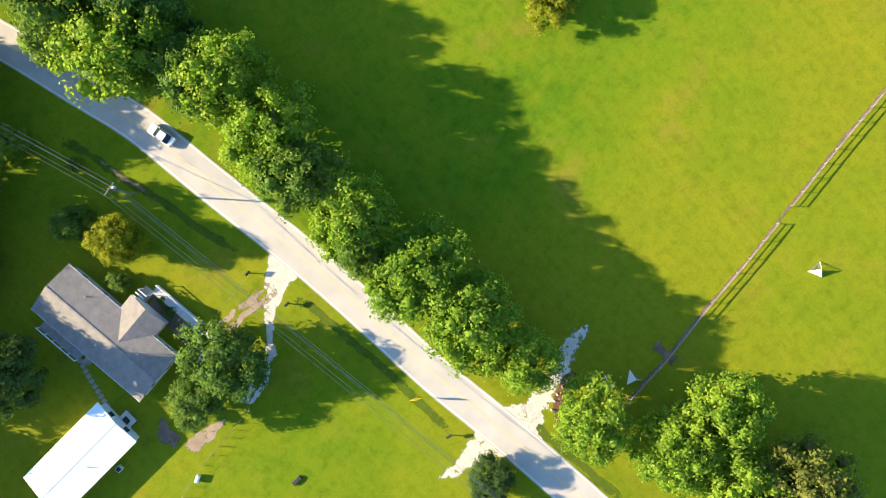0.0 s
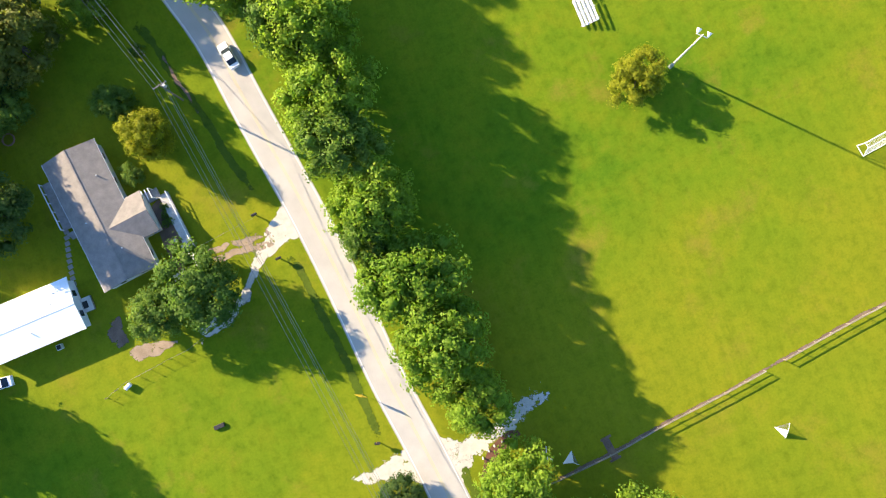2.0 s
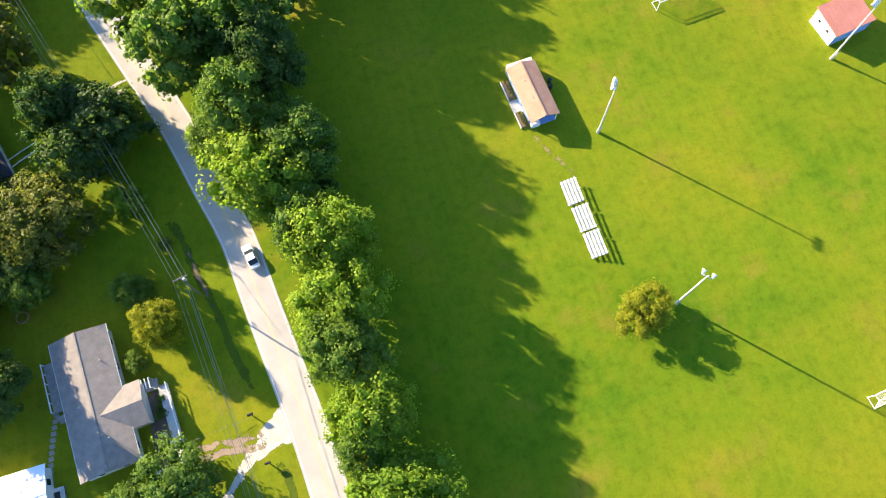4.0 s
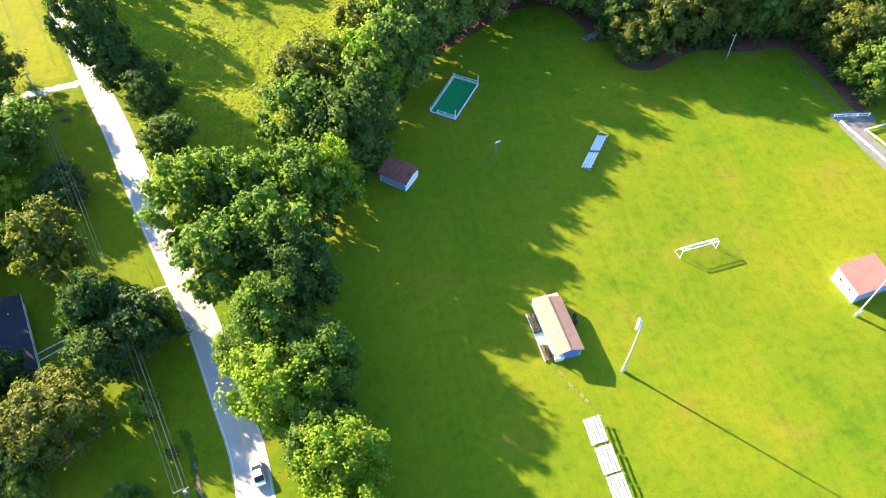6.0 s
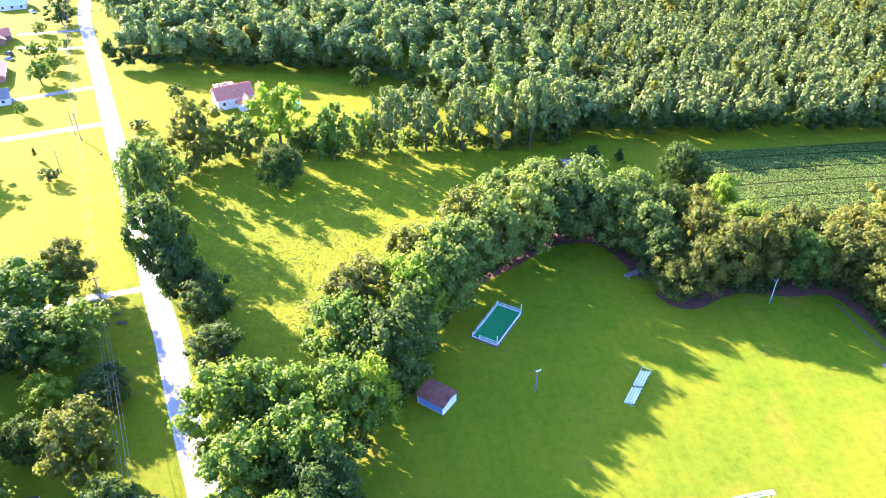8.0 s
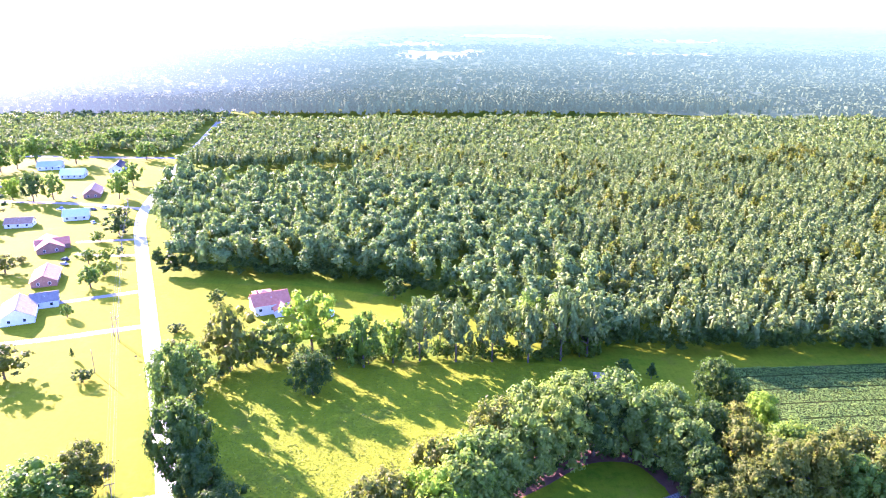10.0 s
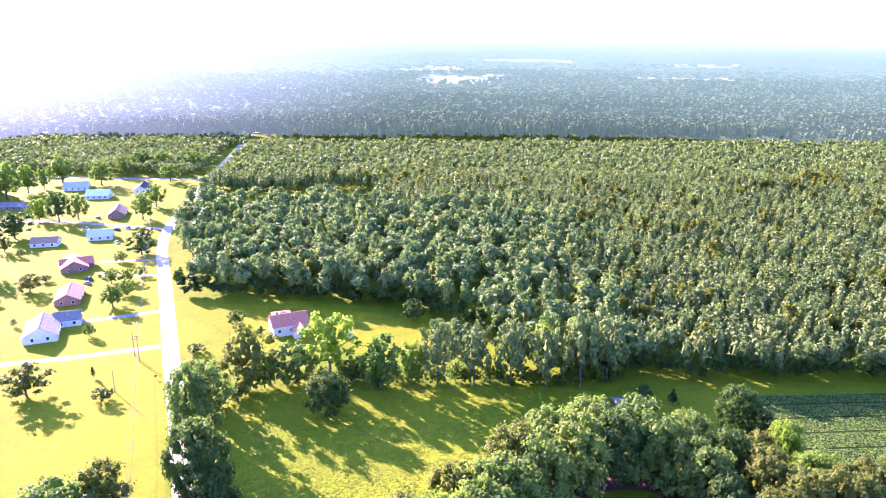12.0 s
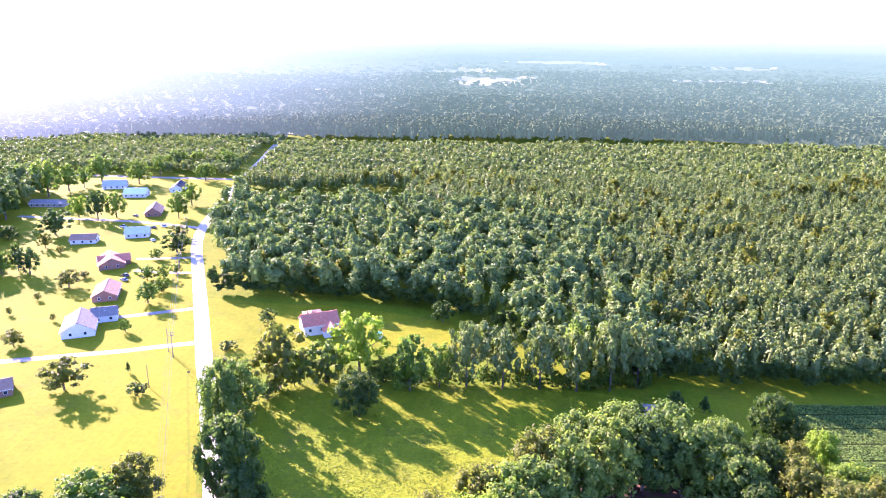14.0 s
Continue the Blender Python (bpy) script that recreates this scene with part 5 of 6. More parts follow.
def mono_shed():
    ob = thing("field_shed", "white and blue shed with a red single-slope roof", "shed", place(94.0, 65.4, 11.3))
    W, D, hi, lo = 8.6, 6.2, 3.9, 3.2
    bm = bmesh.new()
    v = [bm.verts.new(p) for p in ((-W / 2, -D / 2, -0.1), (W / 2, -D / 2, -0.1), (W / 2, D / 2, -0.1), (-W / 2, D / 2, -0.1),
                                   (-W / 2, -D / 2, lo), (W / 2, -D / 2, lo), (W / 2, D / 2, hi), (-W / 2, D / 2, hi))]
    for q in ((3, 2, 1, 0), (4, 5, 6, 7), (0, 1, 5, 4), (1, 2, 6, 5), (2, 3, 7, 6), (3, 0, 4, 7)):
        bm.faces.new([v[i] for i in q])
    part("wall", bm, PAINT, ob)
    part("front_panel", slab(-W / 2 + 0.05, -D / 2 - 0.03, 0.1, W / 2 - 0.05, -D / 2, lo - 0.1), BLUEWALL, ob, "pale blue front wall")
    roof = part("roof", slab(-W / 2 - 0.2, -D / 2 - 0.35, 0, W / 2 + 0.2, D / 2 + 0.35, 0.14), REDSHEET, ob)
    roof.matrix_local = pose(0, 0, (hi + lo) / 2 + 0.06, math.degrees(math.atan2(hi - lo, D)))
    for k in range(10):
        rib = part("roof_rib", slab(-0.02, -D / 2 - 0.35, 0.14, 0.02, D / 2 + 0.35, 0.17), REDSHEET, roof)
        rib.location = (-W / 2 + k * W / 9, 0, 0)
    for y in (-1.2, 1.3):
        window(ob, -W / 2, y, 2.2, 0.6, 0.5, "-x")
    door(ob, 1.5, -D / 2 - 0.03, 1.0, "-y", BLUEWALL)


REDSHEET = surface("faded_red_sheet", (0.42, 0.16, 0.11), (0.55, 0.24, 0.17), 0.4, 0.7, 0.1, 5, 0.2)
mono_shed()


def rusty_hut():
    ob = thing("tin_hut", "small white hut, one side tinted blue as shade, with a rusty brown tin roof", "shed", place(8.0, 109.0, 51))
    W, L, h, rise = 5.2, 6.7, 2.6, 0.7
    part("wall", prism(W, L, h, rise), PAINT, ob)
    roof = part("roof", gable_roof(W, L, h, rise, 0.35), RUST, ob)
    for k in range(9):
        part("tin_rib", slab(-0.03, -L / 2 - 0.35 + k * 0.92, h + rise + 0.1, 0.03, -L / 2 - 0.27 + k * 0.92, h + rise + 0.17), RUST, roof)
    # Blue panel paints the bluish shade on the white wall's sunless side.
    part("side_panel", slab(-W / 2 - 0.03, -L / 2 + 0.3, 0.15, -W / 2, L / 2 - 0.3, h - 0.2), BLUEWALL, ob, "side panel tinted blue as wall shade")
    part("door", slab(-0.9, -L / 2 - 0.05, 0.05, 0.2, -L / 2, 2.1), PAINT, ob)


rusty_hut()


def turf_pen():
    """A raised rectangle of green turf with a white kerb, low rails and tall corner posts."""
    ob = thing("practice_pen", "rectangular green turf pad fenced with white rails", "practice pad", place(24.8, 133.1, -34.3))
    W, L = 6.5, 13.7
    part("base_slab", slab(-W / 2 - 0.5, -L / 2 - 0.7, -0.05, W / 2 + 0.5, L / 2 + 0.3, 0.06), EARTH, ob, "dark worn apron")
    part("turf", slab(-W / 2, -L / 2, 0.06, W / 2, L / 2, 0.12), TURFMAT, ob, "dark green artificial turf")
    for a in ((-W / 2 - 0.12, -L / 2, 0, -W / 2, L / 2, 0.5), (W / 2, -L / 2, 0, W / 2 + 0.14, L / 2, 0.6),
              (-W / 2, L / 2, 0, W / 2, L / 2 + 0.12, 0.3), (-W / 2, -L / 2 - 0.12, 0, W / 2, -L / 2, 0.3)):
        part("kerb_board", slab(*a), PAINT, ob)
    for k in range(6):
        y = -L / 2 + k * L / 5
        part("post", slab(-W / 2 - 0.16, y - 0.07, 0, -W / 2 - 0.02, y + 0.07, 1.3), PAINT, ob)
    for x, y, h in ((W / 2, -L / 2, 3.0), (W / 2, L / 2, 3.0), (-W / 2, L / 2, 1.6), (-W / 2, -L / 2, 1.6), (-W / 2 + 1.8, -L / 2, 1.3), (-W / 2 + 2.2, L / 2, 1.3), (0.6, L / 2, 1.3), (0.4, -L / 2, 1.3)):
        part("post", slab(x - 0.08, y - 0.08, 0, x + 0.08, y + 0.08, h), PAINT, ob)
    for y in (-L / 2, L / 2):
        for z in (0.55, 1.1):
            x0 = -W / 2 + 1.8 if y < 0 else -W / 2
            part("rail", slab(x0, y - 0.05, z, W / 2, y + 0.05, z + 0.13), PAINT, ob)
    part("rail", slab(-W / 2 - 0.1, -L / 2, 1.1, -W / 2 - 0.04, L / 2, 1.22), PAINT, ob)


turf_pen()


# ---- bleachers, goals, lamps, fences ----
def bleacher(L, rows, label, metal=None):
    ob = thing("bleacher", label, "bleacher", group="bleachers")
    for k in range(rows):
        x, z = -rows * 0.3 + k * 0.6, 0.42 + 0.2 * k
        part("seat_plank", slab(x, -L / 2, z, x + 0.36, L / 2, z + 0.05, bevel=0.012), metal or ALU, ob, "bare metal plank")
        if k:
            part("foot_plank", slab(x - 0.28, -L / 2, z - 0.26, x - 0.06, L / 2, z - 0.22), GALV, ob)
    for y in (-L / 2 + 0.3, 0, L / 2 - 0.3):
        bm = bmesh.new()
        rod(bm, (-rows * 0.3 - 0.1, y, 0.05), (rows * 0.3, y, 0.05), 0.04)
        rod(bm, (-rows * 0.3 - 0.1, y, 0.36), (rows * 0.3, y, 0.36 + 0.2 * rows), 0.04)
        for k in range(rows):
            x = -rows * 0.3 + k * 0.6 + 0.18
            rod(bm, (x, y, 0.0), (x, y, 0.44 + 0.2 * k), 0.035)
        part("frame", bm, GALV, ob, "dark steel support frame")
    return ob


def bleachers():
    first = bleacher(4.75, 5, "white aluminium bleacher section on the playing field")
    first.matrix_world = place(33.7, 44.5, 2.8)
    copy_thing(first, place(34.2, 39.2, 2.8))
    copy_thing(first, place(34.6, 34.1, 2.8))
    second = bleacher(5.3, 4, "white aluminium bleacher section in the tree shade")
    second.matrix_world = place(51.2, 106.6, -35.5)
    copy_thing(second, place(54.7, 111.5, -35.5))
    back = thing("bleacher_rail", "white tube guard rail at the bleacher end", "rail", place(56.4, 113.9, -35.5))
    part("upright", bar((-1.1, 0, 0), (-1.1, 0, 1.4), 0.04), PAINT, back)
    part("upright", bar((1.1, 0, 0), (1.1, 0, 1.4), 0.04), PAINT, back)
    part("top_tube", bar((-1.1, 0, 1.4), (1.1, 0, 1.4), 0.04), PAINT, back)
    third = bleacher(5.8, 4, "dull dark metal bleacher under the trees by the mulch edge", WIRE)
    third.matrix_world = place(64.9, 150.4, -64)


bleachers()


def net_sheet(bm, a, b, c, d, n, m, r=0.012):
    """Cords of a net across a four-cornered patch."""
    a, b, c, d = (Vector(p) for p in (a, b, c, d))
    for i in range(n + 1):
        t = i / n
        rod(bm, a.lerp(b, t), d.lerp(c, t), r, r, 3)
    for i in range(m + 1):
        t = i / m
        rod(bm, a.lerp(d, t), b.lerp(c, t), r, r, 3)


def soccer_goal(m, wide=8.3):
    ob = thing("soccer_goal", "white tube football goal with a slack net", "goal", m, "goals")
    w, h, top, deep = wide / 2, 2.44, 0.9, 2.0
    for s in (-1, 1):
        part("post", bar((s * w, 0, 0), (s * w, 0, h), 0.075), PAINT, ob)
        part("side_frame", bar((s * w, 0, h), (s * w, top, h), 0.06), PAINT, ob)
        part("side_frame", bar((s * w, top, h), (s * w, deep, 0.05), 0.06), PAINT, ob)
        part("side_frame", bar((s * w, 0, 0.05), (s * w, deep, 0.05), 0.06), PAINT, ob)
    part("crossbar", bar((-w, 0, h), (w, 0, h), 0.085), PAINT, ob)
    part("back_bar", bar((-w, top, h), (w, top, h), 0.06), PAINT, ob)
    part("ground_bar", bar((-w, deep, 0.05), (w, deep, 0.05), 0.05), PAINT, ob)
    bm = bmesh.new()
    net_sheet(bm, (-w, 0, h), (w, 0, h), (w, top, h - 0.1), (-w, top, h - 0.1), 34, 4)
    net_sheet(bm, (-w, top, h), (w, top, h), (w, deep, 0.1), (-w, deep, 0.1), 34, 10)
    part("net", bm, PAINT, ob, "thin white cord net")


soccer_goal(place(65.6, 78.0, 8))
soccer_goal(place(73, -1, 189.7))


def small_goal(m, label):
    """A little folding goal: three white tubes, cloth cheek and net."""
    ob = thing("small_goal", label, "goal", m, "small goals")
    for a, b in (((-1.2, 0, 0.05), (1.2, 0, 0.05)), ((-1.2, 0, 0.05), (0, 0.9, 1.5)), ((1.2, 0, 0.05), (0, 0.9, 1.5)), ((0, 0.9, 1.5), (0, 2.2, 0.05))):
        part("tube", bar(a, b, 0.05), PAINT, ob)
    bm = bmesh.new()
    v = [bm.verts.new(p) for p in ((-1.15, 0.02, 0.08), (1.15, 0.02, 0.08), (0, 0.88, 1.45), (-1.15, 0.06, 0.06), (1.15, 0.06, 0.06), (0, 0.92, 1.43))]
    for q in ((0, 1, 2), (5, 4, 3), (0, 3, 4, 1), (1, 4, 5, 2), (2, 5, 3, 0)):
        bm.faces.new([v[i] for i in q])
    part("cloth", bm, PAINT, ob, "white cloth panel")
    bm = bmesh.new()
    net_sheet(bm, (-1.2, 0, 0.05), (0, 0.9, 1.5), (0, 2.2, 0.05), (-0.6, 1.1, 0.05), 8, 8)
    part("net", bm, WIRE, ob, "thin dark net")


small_goal(place(41.1, -41.4, -64.3), "small white practice goal beyond the fence")
small_goal(place(7.3, -34, -142.3), "small white practice goal near the fence")
small_goal(place(3.8, -33.2, -22.3), "small white practice goal under a tree")


def lamp_mast(m, h, heads, wood, label, size=1.0):
    steel = GALV if size == 1.0 else WIRE
    ob = thing("field_light", label, "light pole", m, "field lights")
    part("foot", bar((0, 0, 0), (0, 0, 1.2), 0.34 * size, 0.30 * size, 12), steel, ob, "pale concrete foot")
    part("mast", bar((0, 0, 0), (0, 0, h), 0.19 * size ** 0.5, 0.11 * size ** 0.5, 12), wood, ob)
    part("crossarm", slab(-0.9 * size, -0.06, h - 0.55, 0.9 * size, 0.06, h - 0.42), steel, ob)
    for k in range(heads):
        x = (-0.8 + 1.6 * k / max(1, heads - 1)) * size
        head = part("floodlight", bar((x, 0.1, h - 0.35), (x, 0.1 + 0.6 * size, h - 0.35 + 0.28 * size), 0.16 * size, 0.40 * size, 14), PAINT if size == 1 else steel, ob, "bowl floodlight")
        part("lens", bar((x, 0.1 + 0.6 * size, h - 0.35 + 0.28 * size), (x, 0.13 + 0.6 * size, h - 0.335 + 0.28 * size), 0.36 * size, 0.36 * size, 14), GALV, head)
    part("lamp_box", slab(-0.2, -0.35, 1.4, 0.2, -0.14, 2.1), steel, ob)


PALEPOLE = surface("pale_concrete_pole", (0.50, 0.48, 0.42), (0.66, 0.63, 0.56), 0.8, 0.8)
lamp_mast(place(44.6, 20.7, -42.3), 16.0, 2, PALEPOLE, "tall pale mast with white floodlights beside a shrub")
lamp_mast(place(42.0, 54.9, 60), 16.3, 3, PALEPOLE, "tall pale mast with three white floodlights on the field")
lamp_mast(place(89.8, 58.7, 30), 16.3, 3, PALEPOLE, "tall pale mast with white floodlights by the red-roofed shed")
lamp_mast(place(30.0, 110.2, 200), 7.0, 3, WIRE, "short dark light pole in the tree shade", 0.55)
lamp_mast(place(96.1, 135.8, 10), 7.6, 2, PALEPOLE, "short pale light pole before the trees", 0.6)


def long_fence():
    """A low rail fence with a bare strip under it, across the field."""
    line = catmull([(2.1, -37.1), (14, -35.8), (22.7, -34.2), (34.8, -32.4), (45.6, -30.5), (57.2, -28.4), (69.5, -26.5), (88, -23.6)], 2.9)
    tagged(ribbon("bare_strip", line, -0.35, 0.25, 0.02, SOIL, 0.35), "bare brown strip under the field fence", "earth", kind="structure")
    ob = thing("field_fence", "low weathered post-and-rail timber fence along a bare strip", "fence")
    for i, (a, b) in enumerate(zip(line, line[1:])):
        part("post", bar((a.x, a.y, -0.1), (a.x, a.y, 1.15), 0.085, 0.075, 7), OLDRAIL, ob)
        if i == 13:
            continue
        for z in (1.05, 0.55):
            part("rail", bar((a.x, a.y, z), (b.x, b.y, z + 0.03), 0.085 if z > 1 else 0.06, 0.07 if z > 1 else 0.05, 6), OLDRAIL, ob)


OLDRAIL = surface("weathered_rail_timber", (0.17, 0.13, 0.09), (0.34, 0.29, 0.21), 1.2, 0.85, 0, 10, 0.4, 0.01, each=0.4)
long_fence()
culvert = thing("culvert", "grey concrete culvert head at the fence", "culvert", place(14.3, -34.7, 9.7))
part("headwall", slab(-1.0, -2.2, -0.1, 0.9, -1.9, 0.4, bevel=0.04), EARTH, culvert)
part("headwall", slab(-0.8, 1.5, -0.1, 1.1, 1.8, 0.4, bevel=0.04), EARTH, culvert)
part("deck", slab(-0.6, -1.9, 0.0, 0.6, 1.5, 0.12), EARTH, culvert)

for i, (x, y) in enumerate(((-5.7, -29.6), (-4.4, -28.8), (-3.3, -28.3), (-1.9, -28), (-0.6, -27.6))):
    post = thing("bollard", "short weathered timber bollard in the mulch bed", "bollard", place(x, y, 20), "bollards")
    part("stump", bar((0, 0, -0.05), (0, 0, 0.95), 0.13, 0.12, 9), PALEWOOD, post)
    part("cap", bar((0, 0, 0.95), (0, 0, 1.0), 0.15, 0.10, 9), PALEWOOD, post)


def yard_posts():
    ob = thing("post_fence", "row of short grey posts with wires by the lawn", "fence")
    pts = [Vector((-60.9, -0.4)), Vector((-57.1, 1)), Vector((-52.7, 1.7)), Vector((-49, 2.3)), Vector((-45.7, 2.7)), Vector((-42.5, 3.8))]
    for a, b in zip(pts, pts[1:]):
        for t in (0.0, 0.5):
            p = a.lerp(b, t)
            part("post", bar((p.x, p.y, -0.05), (p.x, p.y, 1.1), 0.05, 0.05, 6), POLEWOOD, ob)
        for z in (0.5, 1.0):
            part("wire", bar((a.x, a.y, z), (b.x, b.y, z), 0.012, 0.012, 3), WIRE, ob)


yard_posts()
white_bin = thing("propane_tank", "small white propane tank on the lawn", "tank", place(-56.9, 0.3, 27.7))
part("tank", bar((-0.6, 0, 0.5), (0.6, 0, 0.5), 0.36, 0.36, 14), PAINT, white_bin)
for x in (-0.4, 0.4):
    part("foot", slab(x - 0.06, -0.25, 0, x + 0.06, 0.25, 0.2), GALV, white_bin)
crate = thing("dark_trough", "flat dark trough lying on the lawn", "trough", place(-44.8, -10.8, 3.7))
part("tub", slab(-0.9, -0.35, 0, 0.9, 0.35, 0.4, bevel=0.05), RUBBER, crate)


def dugout():
    """White rails and benches on a concrete pad at the field's edge."""
    tagged(patch("concrete_pad", [(112, 112.3), (116.5, 112.4), (122, 111.4), (121.5, 107.5), (117.6, 105.5), (120, 97), (121.5, 88), (119, 85), (117.2, 88), (114, 100)], 0.02, PAD), "grey concrete pad at the field's edge", "concrete", kind="structure")
    ob = thing("rail_fence", "white board rail fence at the edge of the pad", "fence")
    for (x0, y0), (x1, y1), h in (((113.2, 109.0), (119.5, 86.0), 0.9), ((112.6, 111.0), (121.0, 110.0), 1.1), ((117.6, 105.5), (122.5, 92.0), 0.8), ((117.6, 105.5), (124.0, 106.5), 0.8)):
        a, b = Vector((x0, y0)), Vector((x1, y1))
        n = max(2, int((b - a).length / 2.4))
        turn = math.degrees(math.atan2(b.y - a.y, b.x - a.x))
        for k in range(n + 1):
            p = a.lerp(b, k / n)
            post = part("post", slab(-0.09, -0.09, 0, 0.09, 0.09, h), PAINT, ob)
            post.matrix_local = place(p.x, p.y, turn)
        for z in (0.35, h - 0.16):
            rail = part("rail", slab(0, -0.13, z, (b - a).length, -0.05, z + 0.2), PAINT, ob)
            rail.matrix_local = place(a.x, a.y, turn)
    wall = thing("border_wall", "low brown timber border along the mulch", "border")
    pts = [Vector(p) for p in ((113.2, 134), (114.2, 124), (115.2, 117), (117.5, 112.5))]
    for a, b in zip(pts, pts[1:]):
        turn = math.degrees(math.atan2(b.y - a.y, b.x - a.x))
        beam = part("timber", slab(0, -0.12, 0, (b - a).length, 0.12, 0.35, bevel=0.02), BARK, wall)
        beam.matrix_local = place(a.x, a.y, turn)


dugout()


# ---- poles, wires, signs ----
POLES = [(-18, -49.7, 10.0), (-33.5, 42.4, 9.8), (-48.3, 82.0, 9.8), (-74.5, 148.1, 9.4), (-110.8, 245.0, 10.6), (-147.5, 345.0, 10.2), (-172.5, 420.0, 10.0)]


def tube(points, r):
    """One unbroken thin tube through the points."""
    bm = bmesh.new()
    rings = []
    for p in points:
        rings.append([bm.verts.new(p + Vector((r * math.cos(a), r * math.sin(a) * 0.4, r * math.sin(a)))) for a in (0, 2.1, 4.2)])
    for a, b in zip(rings, rings[1:]):
        for k in range(3):
            bm.faces.new((a[k], a[(k + 1) % 3], b[(k + 1) % 3], b[k]))
    return bm


def power_line():
    made = []
    for i, (x, y, h) in enumerate(POLES):
        nx, ny = POLES[min(i + 1, len(POLES) - 1)][0] - POLES[max(i - 1, 0)][0], POLES[min(i + 1, len(POLES) - 1)][1] - POLES[max(i - 1, 0)][1]
        turn = math.degrees(math.atan2(ny, nx)) - 90
        ob = thing("utility_pole", "weathered wooden utility pole with a crossarm and wires", "utility pole", place(x, y, turn), "utility poles")
        part("pole", bar((0, 0, -0.2), (0, 0, h), 0.17, 0.11, 10), POLEWOOD, ob)
        for z in (h - 0.35,) if i != 4 else (h - 0.35, h - 1.5):
            part("crossarm", slab(-1.2, -0.07, z - 0.07, 1.2, 0.07, z + 0.07), POLEWOOD, ob)
        for k in (-1.1, -0.45, 0.45, 1.1):
            part("insulator", bar((k, 0, h - 0.28), (k, 0, h - 0.06), 0.06, 0.04, 8), GALV, ob)
        if i in (1, 2):
            part("transformer", bar((0.32, 0.1, h - 2.0), (0.32, 0.1, h - 1.1), 0.24, 0.24, 12), GALV, ob, "grey transformer can")
        part("brace", bar((0, -0.08, h - 1.1), (0.8, -0.08, h - 0.42), 0.025, 0.025, 5), GALV, ob)
        made.append((Vector((x, y, 0)), turn, h))
    for (a, ta, ha), (b, tb, hb) in zip(made, made[1:]):
        span = thing("power_cable", "thin sagging power cables between the poles", "cable", group="power cables")
        for k, low in ((-1.1, 0), (-0.45, 0), (0.45, 0), (1.1, 0), (0.15, 2.4)):
            oa, ob_ = Matrix.Rotation(radians(ta), 3, "Z") @ Vector((k, 0, 0)), Matrix.Rotation(radians(tb), 3, "Z") @ Vector((k, 0, 0))
            p, q = a + oa + Vector((0, 0, ha - 0.06 - low)), b + ob_ + Vector((0, 0, hb - 0.06 - low))
            sag = [p.lerp(q, s / 14) - Vector((0, 0, 1.1 * 4 * s / 14 * (1 - s / 14))) for s in range(15)]
            part("wire", tube(sag, 0.028 if low == 0 else 0.04), WIRE, span)
    for x, y, h in ((-114.6, 250.0, 9.8), (-109.7, 221.1, 8.6)):
        ob = thing("wooden_pole", "plain wooden pole standing in the lawn", "pole", place(x, y, 0), "poles")
        part("pole", bar((0, 0, -0.2), (0, 0, h), 0.15, 0.10, 9), POLEWOOD, ob)
        part("pole_cap", bar((0, 0, h), (0, 0, h + 0.06), 0.12, 0.05, 9), GALV, ob)
    drop = thing("guy_wire", "thin grey wire from the house to the drive", "wire")
    part("wire", bar((-40.1, 17.8, 1.6), (-28.5, 19.7, 0.6), 0.018, 0.018, 5), WIRE, drop)


power_line()


def road_sign(x, y, turn, size, board, label):
    ob = thing("road_sign", label, "sign", place(x, y, turn), "road signs")
    part("post", bar((0, 0, -0.1), (0, 0, 2.6), 0.035, 0.035, 6), GALV, ob)
    plate = part("board", slab(-size / 2, -0.02, -size / 2, size / 2, 0.02, size / 2, bevel=0.01), board, ob)
    plate.matrix_local = pose(0, -0.06, 2.3, 0, 45 if board is YELLOWPAINT else 0, 0)
    for k in range(2):
        part("bar_mark", slab(-size * 0.25, -0.1, 2.2 + 0.25 * k, size * 0.25, -0.085, 2.28 + 0.25 * k), RUBBER, ob)


road_sign(-20.9, -13.5, 147.7, 1.5, YELLOWPAINT, "yellow warning sign on a steel post by the road")
road_sign(-39.8, 79.6, 150, 1.3, ALU, "pale road sign on a steel post by the road")


def mailbox(x, y, turn, label):
    ob = thing("mailbox", label, "mailbox", place(x, y, turn), "mailboxes")
    part("post", slab(-0.07, -0.07, -0.05, 0.07, 0.07, 1.05), POLEWOOD, ob)
    bm = bmesh.new()
    box(bm, -0.2, -0.45, 1.05, 0.2, 0.45, 1.3)
    rod(bm, (0, -0.45, 1.3), (0, 0.45, 1.3), 0.2, 0.2, 12)
    part("box", bm, RUBBER, ob, "black metal box")
    part("flag", slab(0.2, 0.1, 1.2, 0.23, 0.16, 1.55), REDSHEET, ob)


mailbox(-28.1, 20.1, 97.7, "black mailbox on a post by the drive")
mailbox(-26.6, 12, 97.7, "black mailbox at the ditch by the drive")
mailbox(-21, -21.7, 77.7, "black mailbox by the field entrance")
mailbox(-99.5, 231.0, 110, "black mailbox on the verge by the lawn")
for i, (x, y, turn) in enumerate(((-70.5, 144.5, 20), (-68.0, 141.0, -15), (-72.0, 140.0, 60))):
    pile = thing("brush_pile", "pile of cut branches on the verge", "brush pile", place(x, y, turn), "brush piles")
    rng = random.Random(i)
    for k in range(14):
        a = rng.uniform(0, 6.28)
        part("branch", bar((-1.5 * math.cos(a), -1.0 * math.sin(a), 0.1), (1.5 * math.cos(a), 1.0 * math.sin(a), rng.uniform(0.2, 0.8)), 0.06, 0.03, 5), BARK, pile)
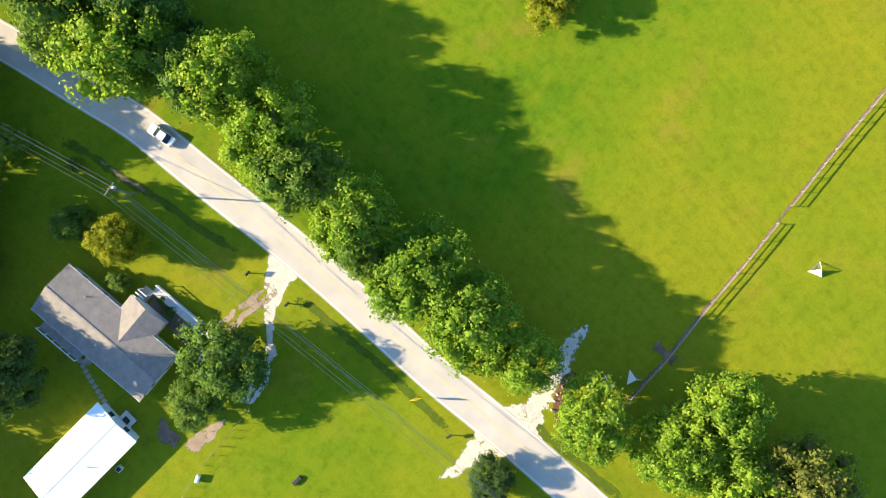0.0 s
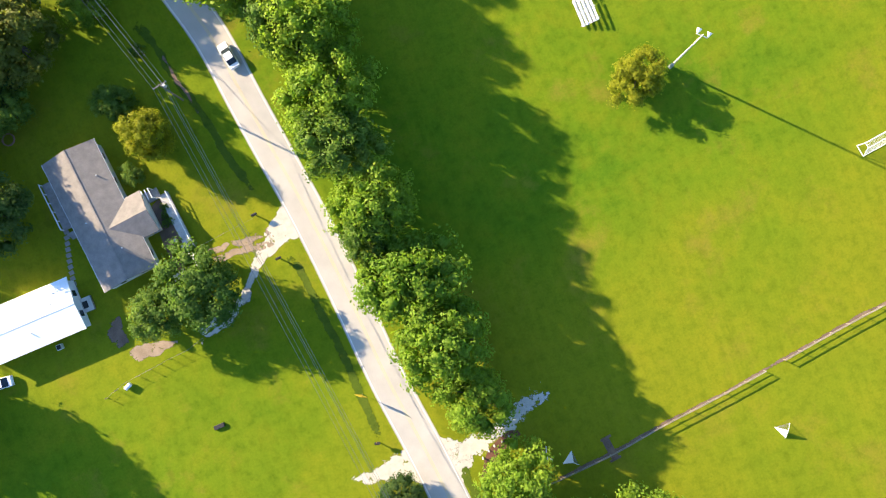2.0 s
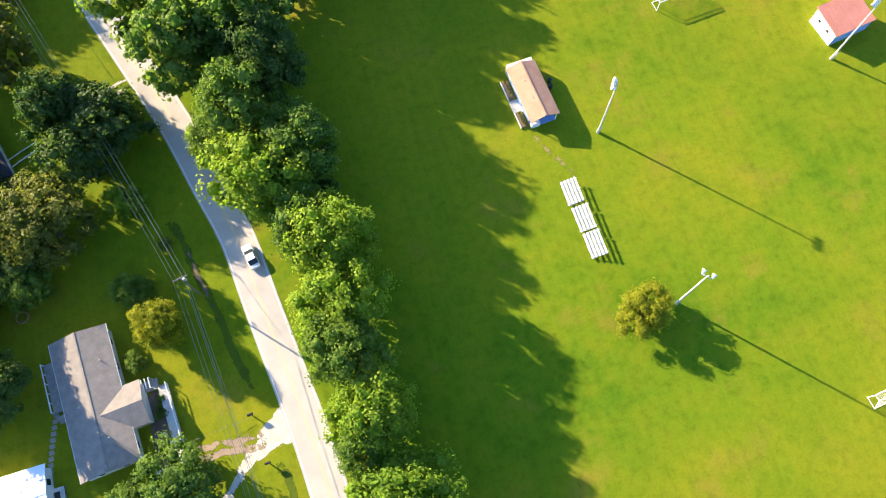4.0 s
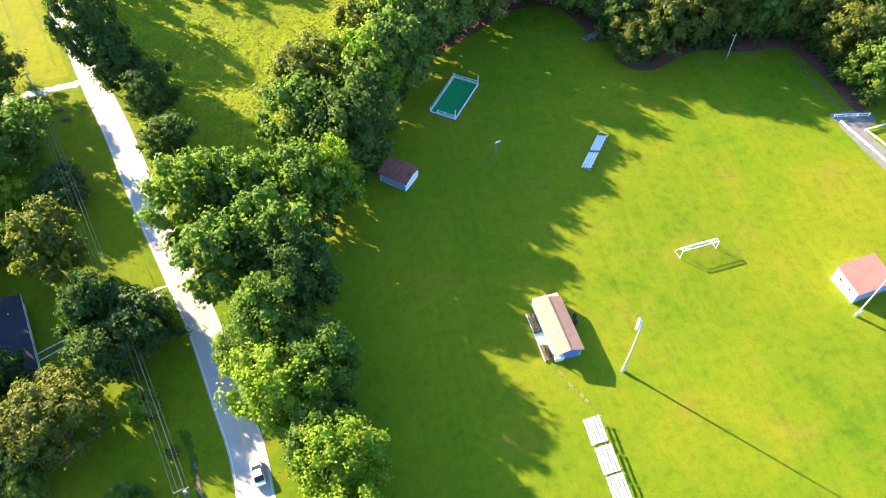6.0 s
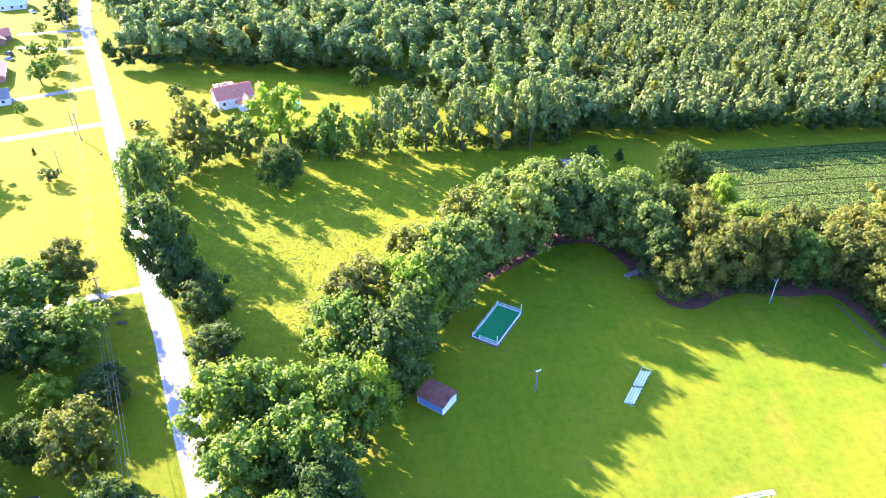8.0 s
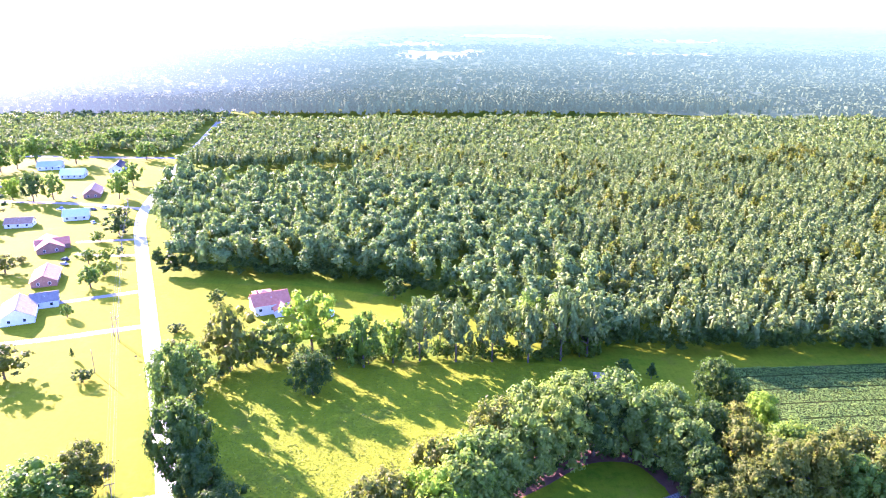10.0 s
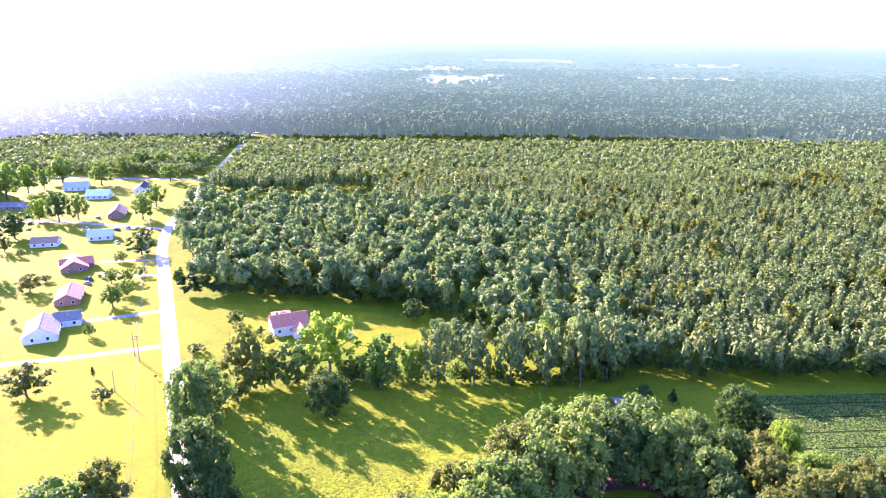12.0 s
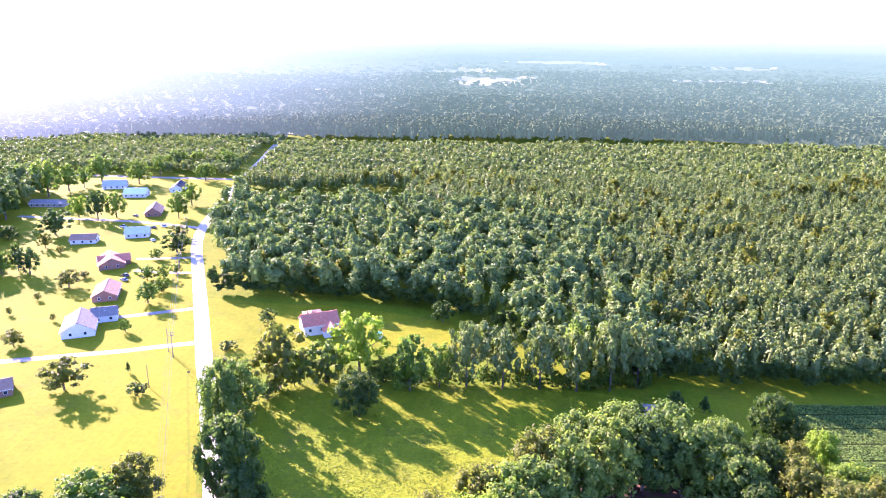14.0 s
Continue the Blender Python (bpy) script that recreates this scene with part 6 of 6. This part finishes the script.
for x0, y0, x1, y1 in ((-64.7, 76.0, -58.9, 78.9), (-64.3, 74.3, -58.9, 77.2)):
    ob = thing("white_pipe", "long white pipe lying beside the dark-roofed house", "pipe", group="pipes")
    part("tube", bar((x0, y0, 0.2), (x1, y1, 0.2), 0.12, 0.12, 8), PAINT, ob)
for s in (-0.9, 0.9):
    strip("track", [(-41.0, 87.6 + s), (-44, 86.2 + s), (-49.5, 83.6 + s)], 0.45, 0.02, GRAVEL, "pale wheel track of a short drive", "track", 0.3)
ring = thing("fire_ring", "round brick fire ring on the lawn", "fire ring", place(-63.3, 45.8, -2.3))
for k in range(14):
    a = k * math.tau / 14
    stone = part("brick", slab(-0.22, -0.1, 0, 0.22, 0.1, 0.25, bevel=0.02), BRICKWALL, ring)
    stone.matrix_local = pose(1.0 * math.cos(a), 1.0 * math.sin(a), 0, 0, 0, math.degrees(a) + 90)
seat = thing("red_chair", "red garden chair under the trees", "chair", place(-68.6, 29.3, 27.7))
part("seat", slab(-0.3, -0.3, 0.36, 0.3, 0.3, 0.42), REDSHEET, seat)
part("backrest", slab(-0.3, 0.26, 0.42, 0.3, 0.32, 1.0), REDSHEET, seat)
for sx in (-0.26, 0.26):
    for sy in (-0.26, 0.26):
        part("leg", slab(sx - 0.03, sy - 0.03, 0, sx + 0.03, sy + 0.03, 0.36), REDSHEET, seat)


# ---- cars ----
def car(x, y, turn, paint, label, z=0.0, tall=0.0):
    """A car pointing along its own +y."""
    ob = thing("car", label, "car", place(x, y, turn, z), "cars")
    L, W = 4.75, 1.82

    def loft(profile, half_of):
        bm = bmesh.new()
        rows = []
        for yy, zz, lo in profile:
            hw = half_of(yy, zz)
            rows.append([bm.verts.new(p) for p in ((-hw, yy, lo), (-hw, yy, zz - 0.12), (-hw * 0.9, yy, zz), (hw * 0.9, yy, zz), (hw, yy, zz - 0.12), (hw, yy, lo))])
        for r0, r1 in zip(rows, rows[1:]):
            for k in range(6):
                j = (k + 1) % 6
                bm.faces.new((r0[k], r0[j], r1[j], r1[k]))
        bm.faces.new(rows[0][::-1])
        bm.faces.new(rows[-1])
        bmesh.ops.recalc_face_normals(bm, faces=bm.faces)
        return bm

    body = [(-L / 2, 0.78, 0.35), (-L / 2 + 0.12, 0.94, 0.25), (-1.5, 1.0, 0.22), (-0.6, 0.96, 0.22), (0.8, 0.95, 0.22), (1.5, 0.9, 0.22), (L / 2 - 0.2, 0.78, 0.25), (L / 2, 0.6, 0.35)]
    part("body", loft(body, lambda yy, zz: W / 2 * (0.93 if abs(yy) > 2.2 else 1)), paint, ob, "glossy painted body")
    roof_h = 1.45 + tall
    cabin_ = [(-1.75 - tall * 0.6, 1.0, 0.85), (-1.05 - tall, roof_h - 0.03, 0.85), (0.0, roof_h, 0.85), (0.35, roof_h - 0.05, 0.85), (1.15, 0.98, 0.85)]
    part("greenhouse", loft(cabin_, lambda yy, zz: W / 2 * 0.86), GLASS, ob, "dark tinted windows")
    part("roof", slab(-W / 2 * 0.74, -0.95 - tall, roof_h - 0.02, W / 2 * 0.74, 0.3, roof_h + 0.03, bevel=0.02), paint, ob)
    for sx in (-1, 1):
        for yy in (-1.4, 1.42):
            wheel = part("wheel", bar((sx * (W / 2 - 0.2), yy, 0.32), (sx * (W / 2 + 0.01), yy, 0.32), 0.32, 0.32, 16), RUBBER, ob, "black tyre")
            part("rim", bar((sx * (W / 2), yy, 0.32), (sx * (W / 2 + 0.02), yy, 0.32), 0.2, 0.2, 12), GALV, wheel)
        part("headlight", slab(sx * 0.62 - 0.2, L / 2 - 0.16, 0.58, sx * 0.62 + 0.2, L / 2 - 0.04, 0.72, bevel=0.02), PAINT, ob)
        part("tail_light", slab(sx * 0.66 - 0.16, -L / 2 - 0.01, 0.66, sx * 0.66 + 0.16, -L / 2 + 0.06, 0.8), REDSHEET, ob, "red tail light")
        part("mirror", slab(sx * 0.98 - 0.1, 0.72, 0.98, sx * 0.98 + 0.1, 0.86, 1.1, bevel=0.02), paint, ob)


car(-23.8, 46.7, 13.7, CARWHITE, "white sedan driving along the country road", 0.03)
car(-77, 7.6, 87.7, CARWHITE, "white sedan parked on the grass by the bungalow")
car(-172.4, 337.2, 60, CARDARK, "dark car parked beside the brick house", 0.02, 0.2)
car(-170.0, 330.8, 60, CARGREY, "grey car parked beside the brick house", 0.02)
car(-159.0, 289.0, 65, CARDARK, "dark car parked at the garage", 0.02, 0.2)
car(-192.9, 433.7, 60, CARWHITE, "white van parked by the side street", 0.02, 0.4)
car(-186.3, 402.0, 40, CARWHITE, "white car parked in a yard", 0.0)
car(-217.9, 431.0, 70, CARWHITE, "white pickup parked on the lawn", 0.0, 0.3)
car(-198.0, 430.0, 60, CARDARK, "dark car parked beside a van", 0.02)
car(-195.6, 607.0, 6, CARDARK, "dark car far along the road", 0.03)
car(-222.5, 459.0, 60, CARGREY, "grey car parked at an open carport", 0.02)
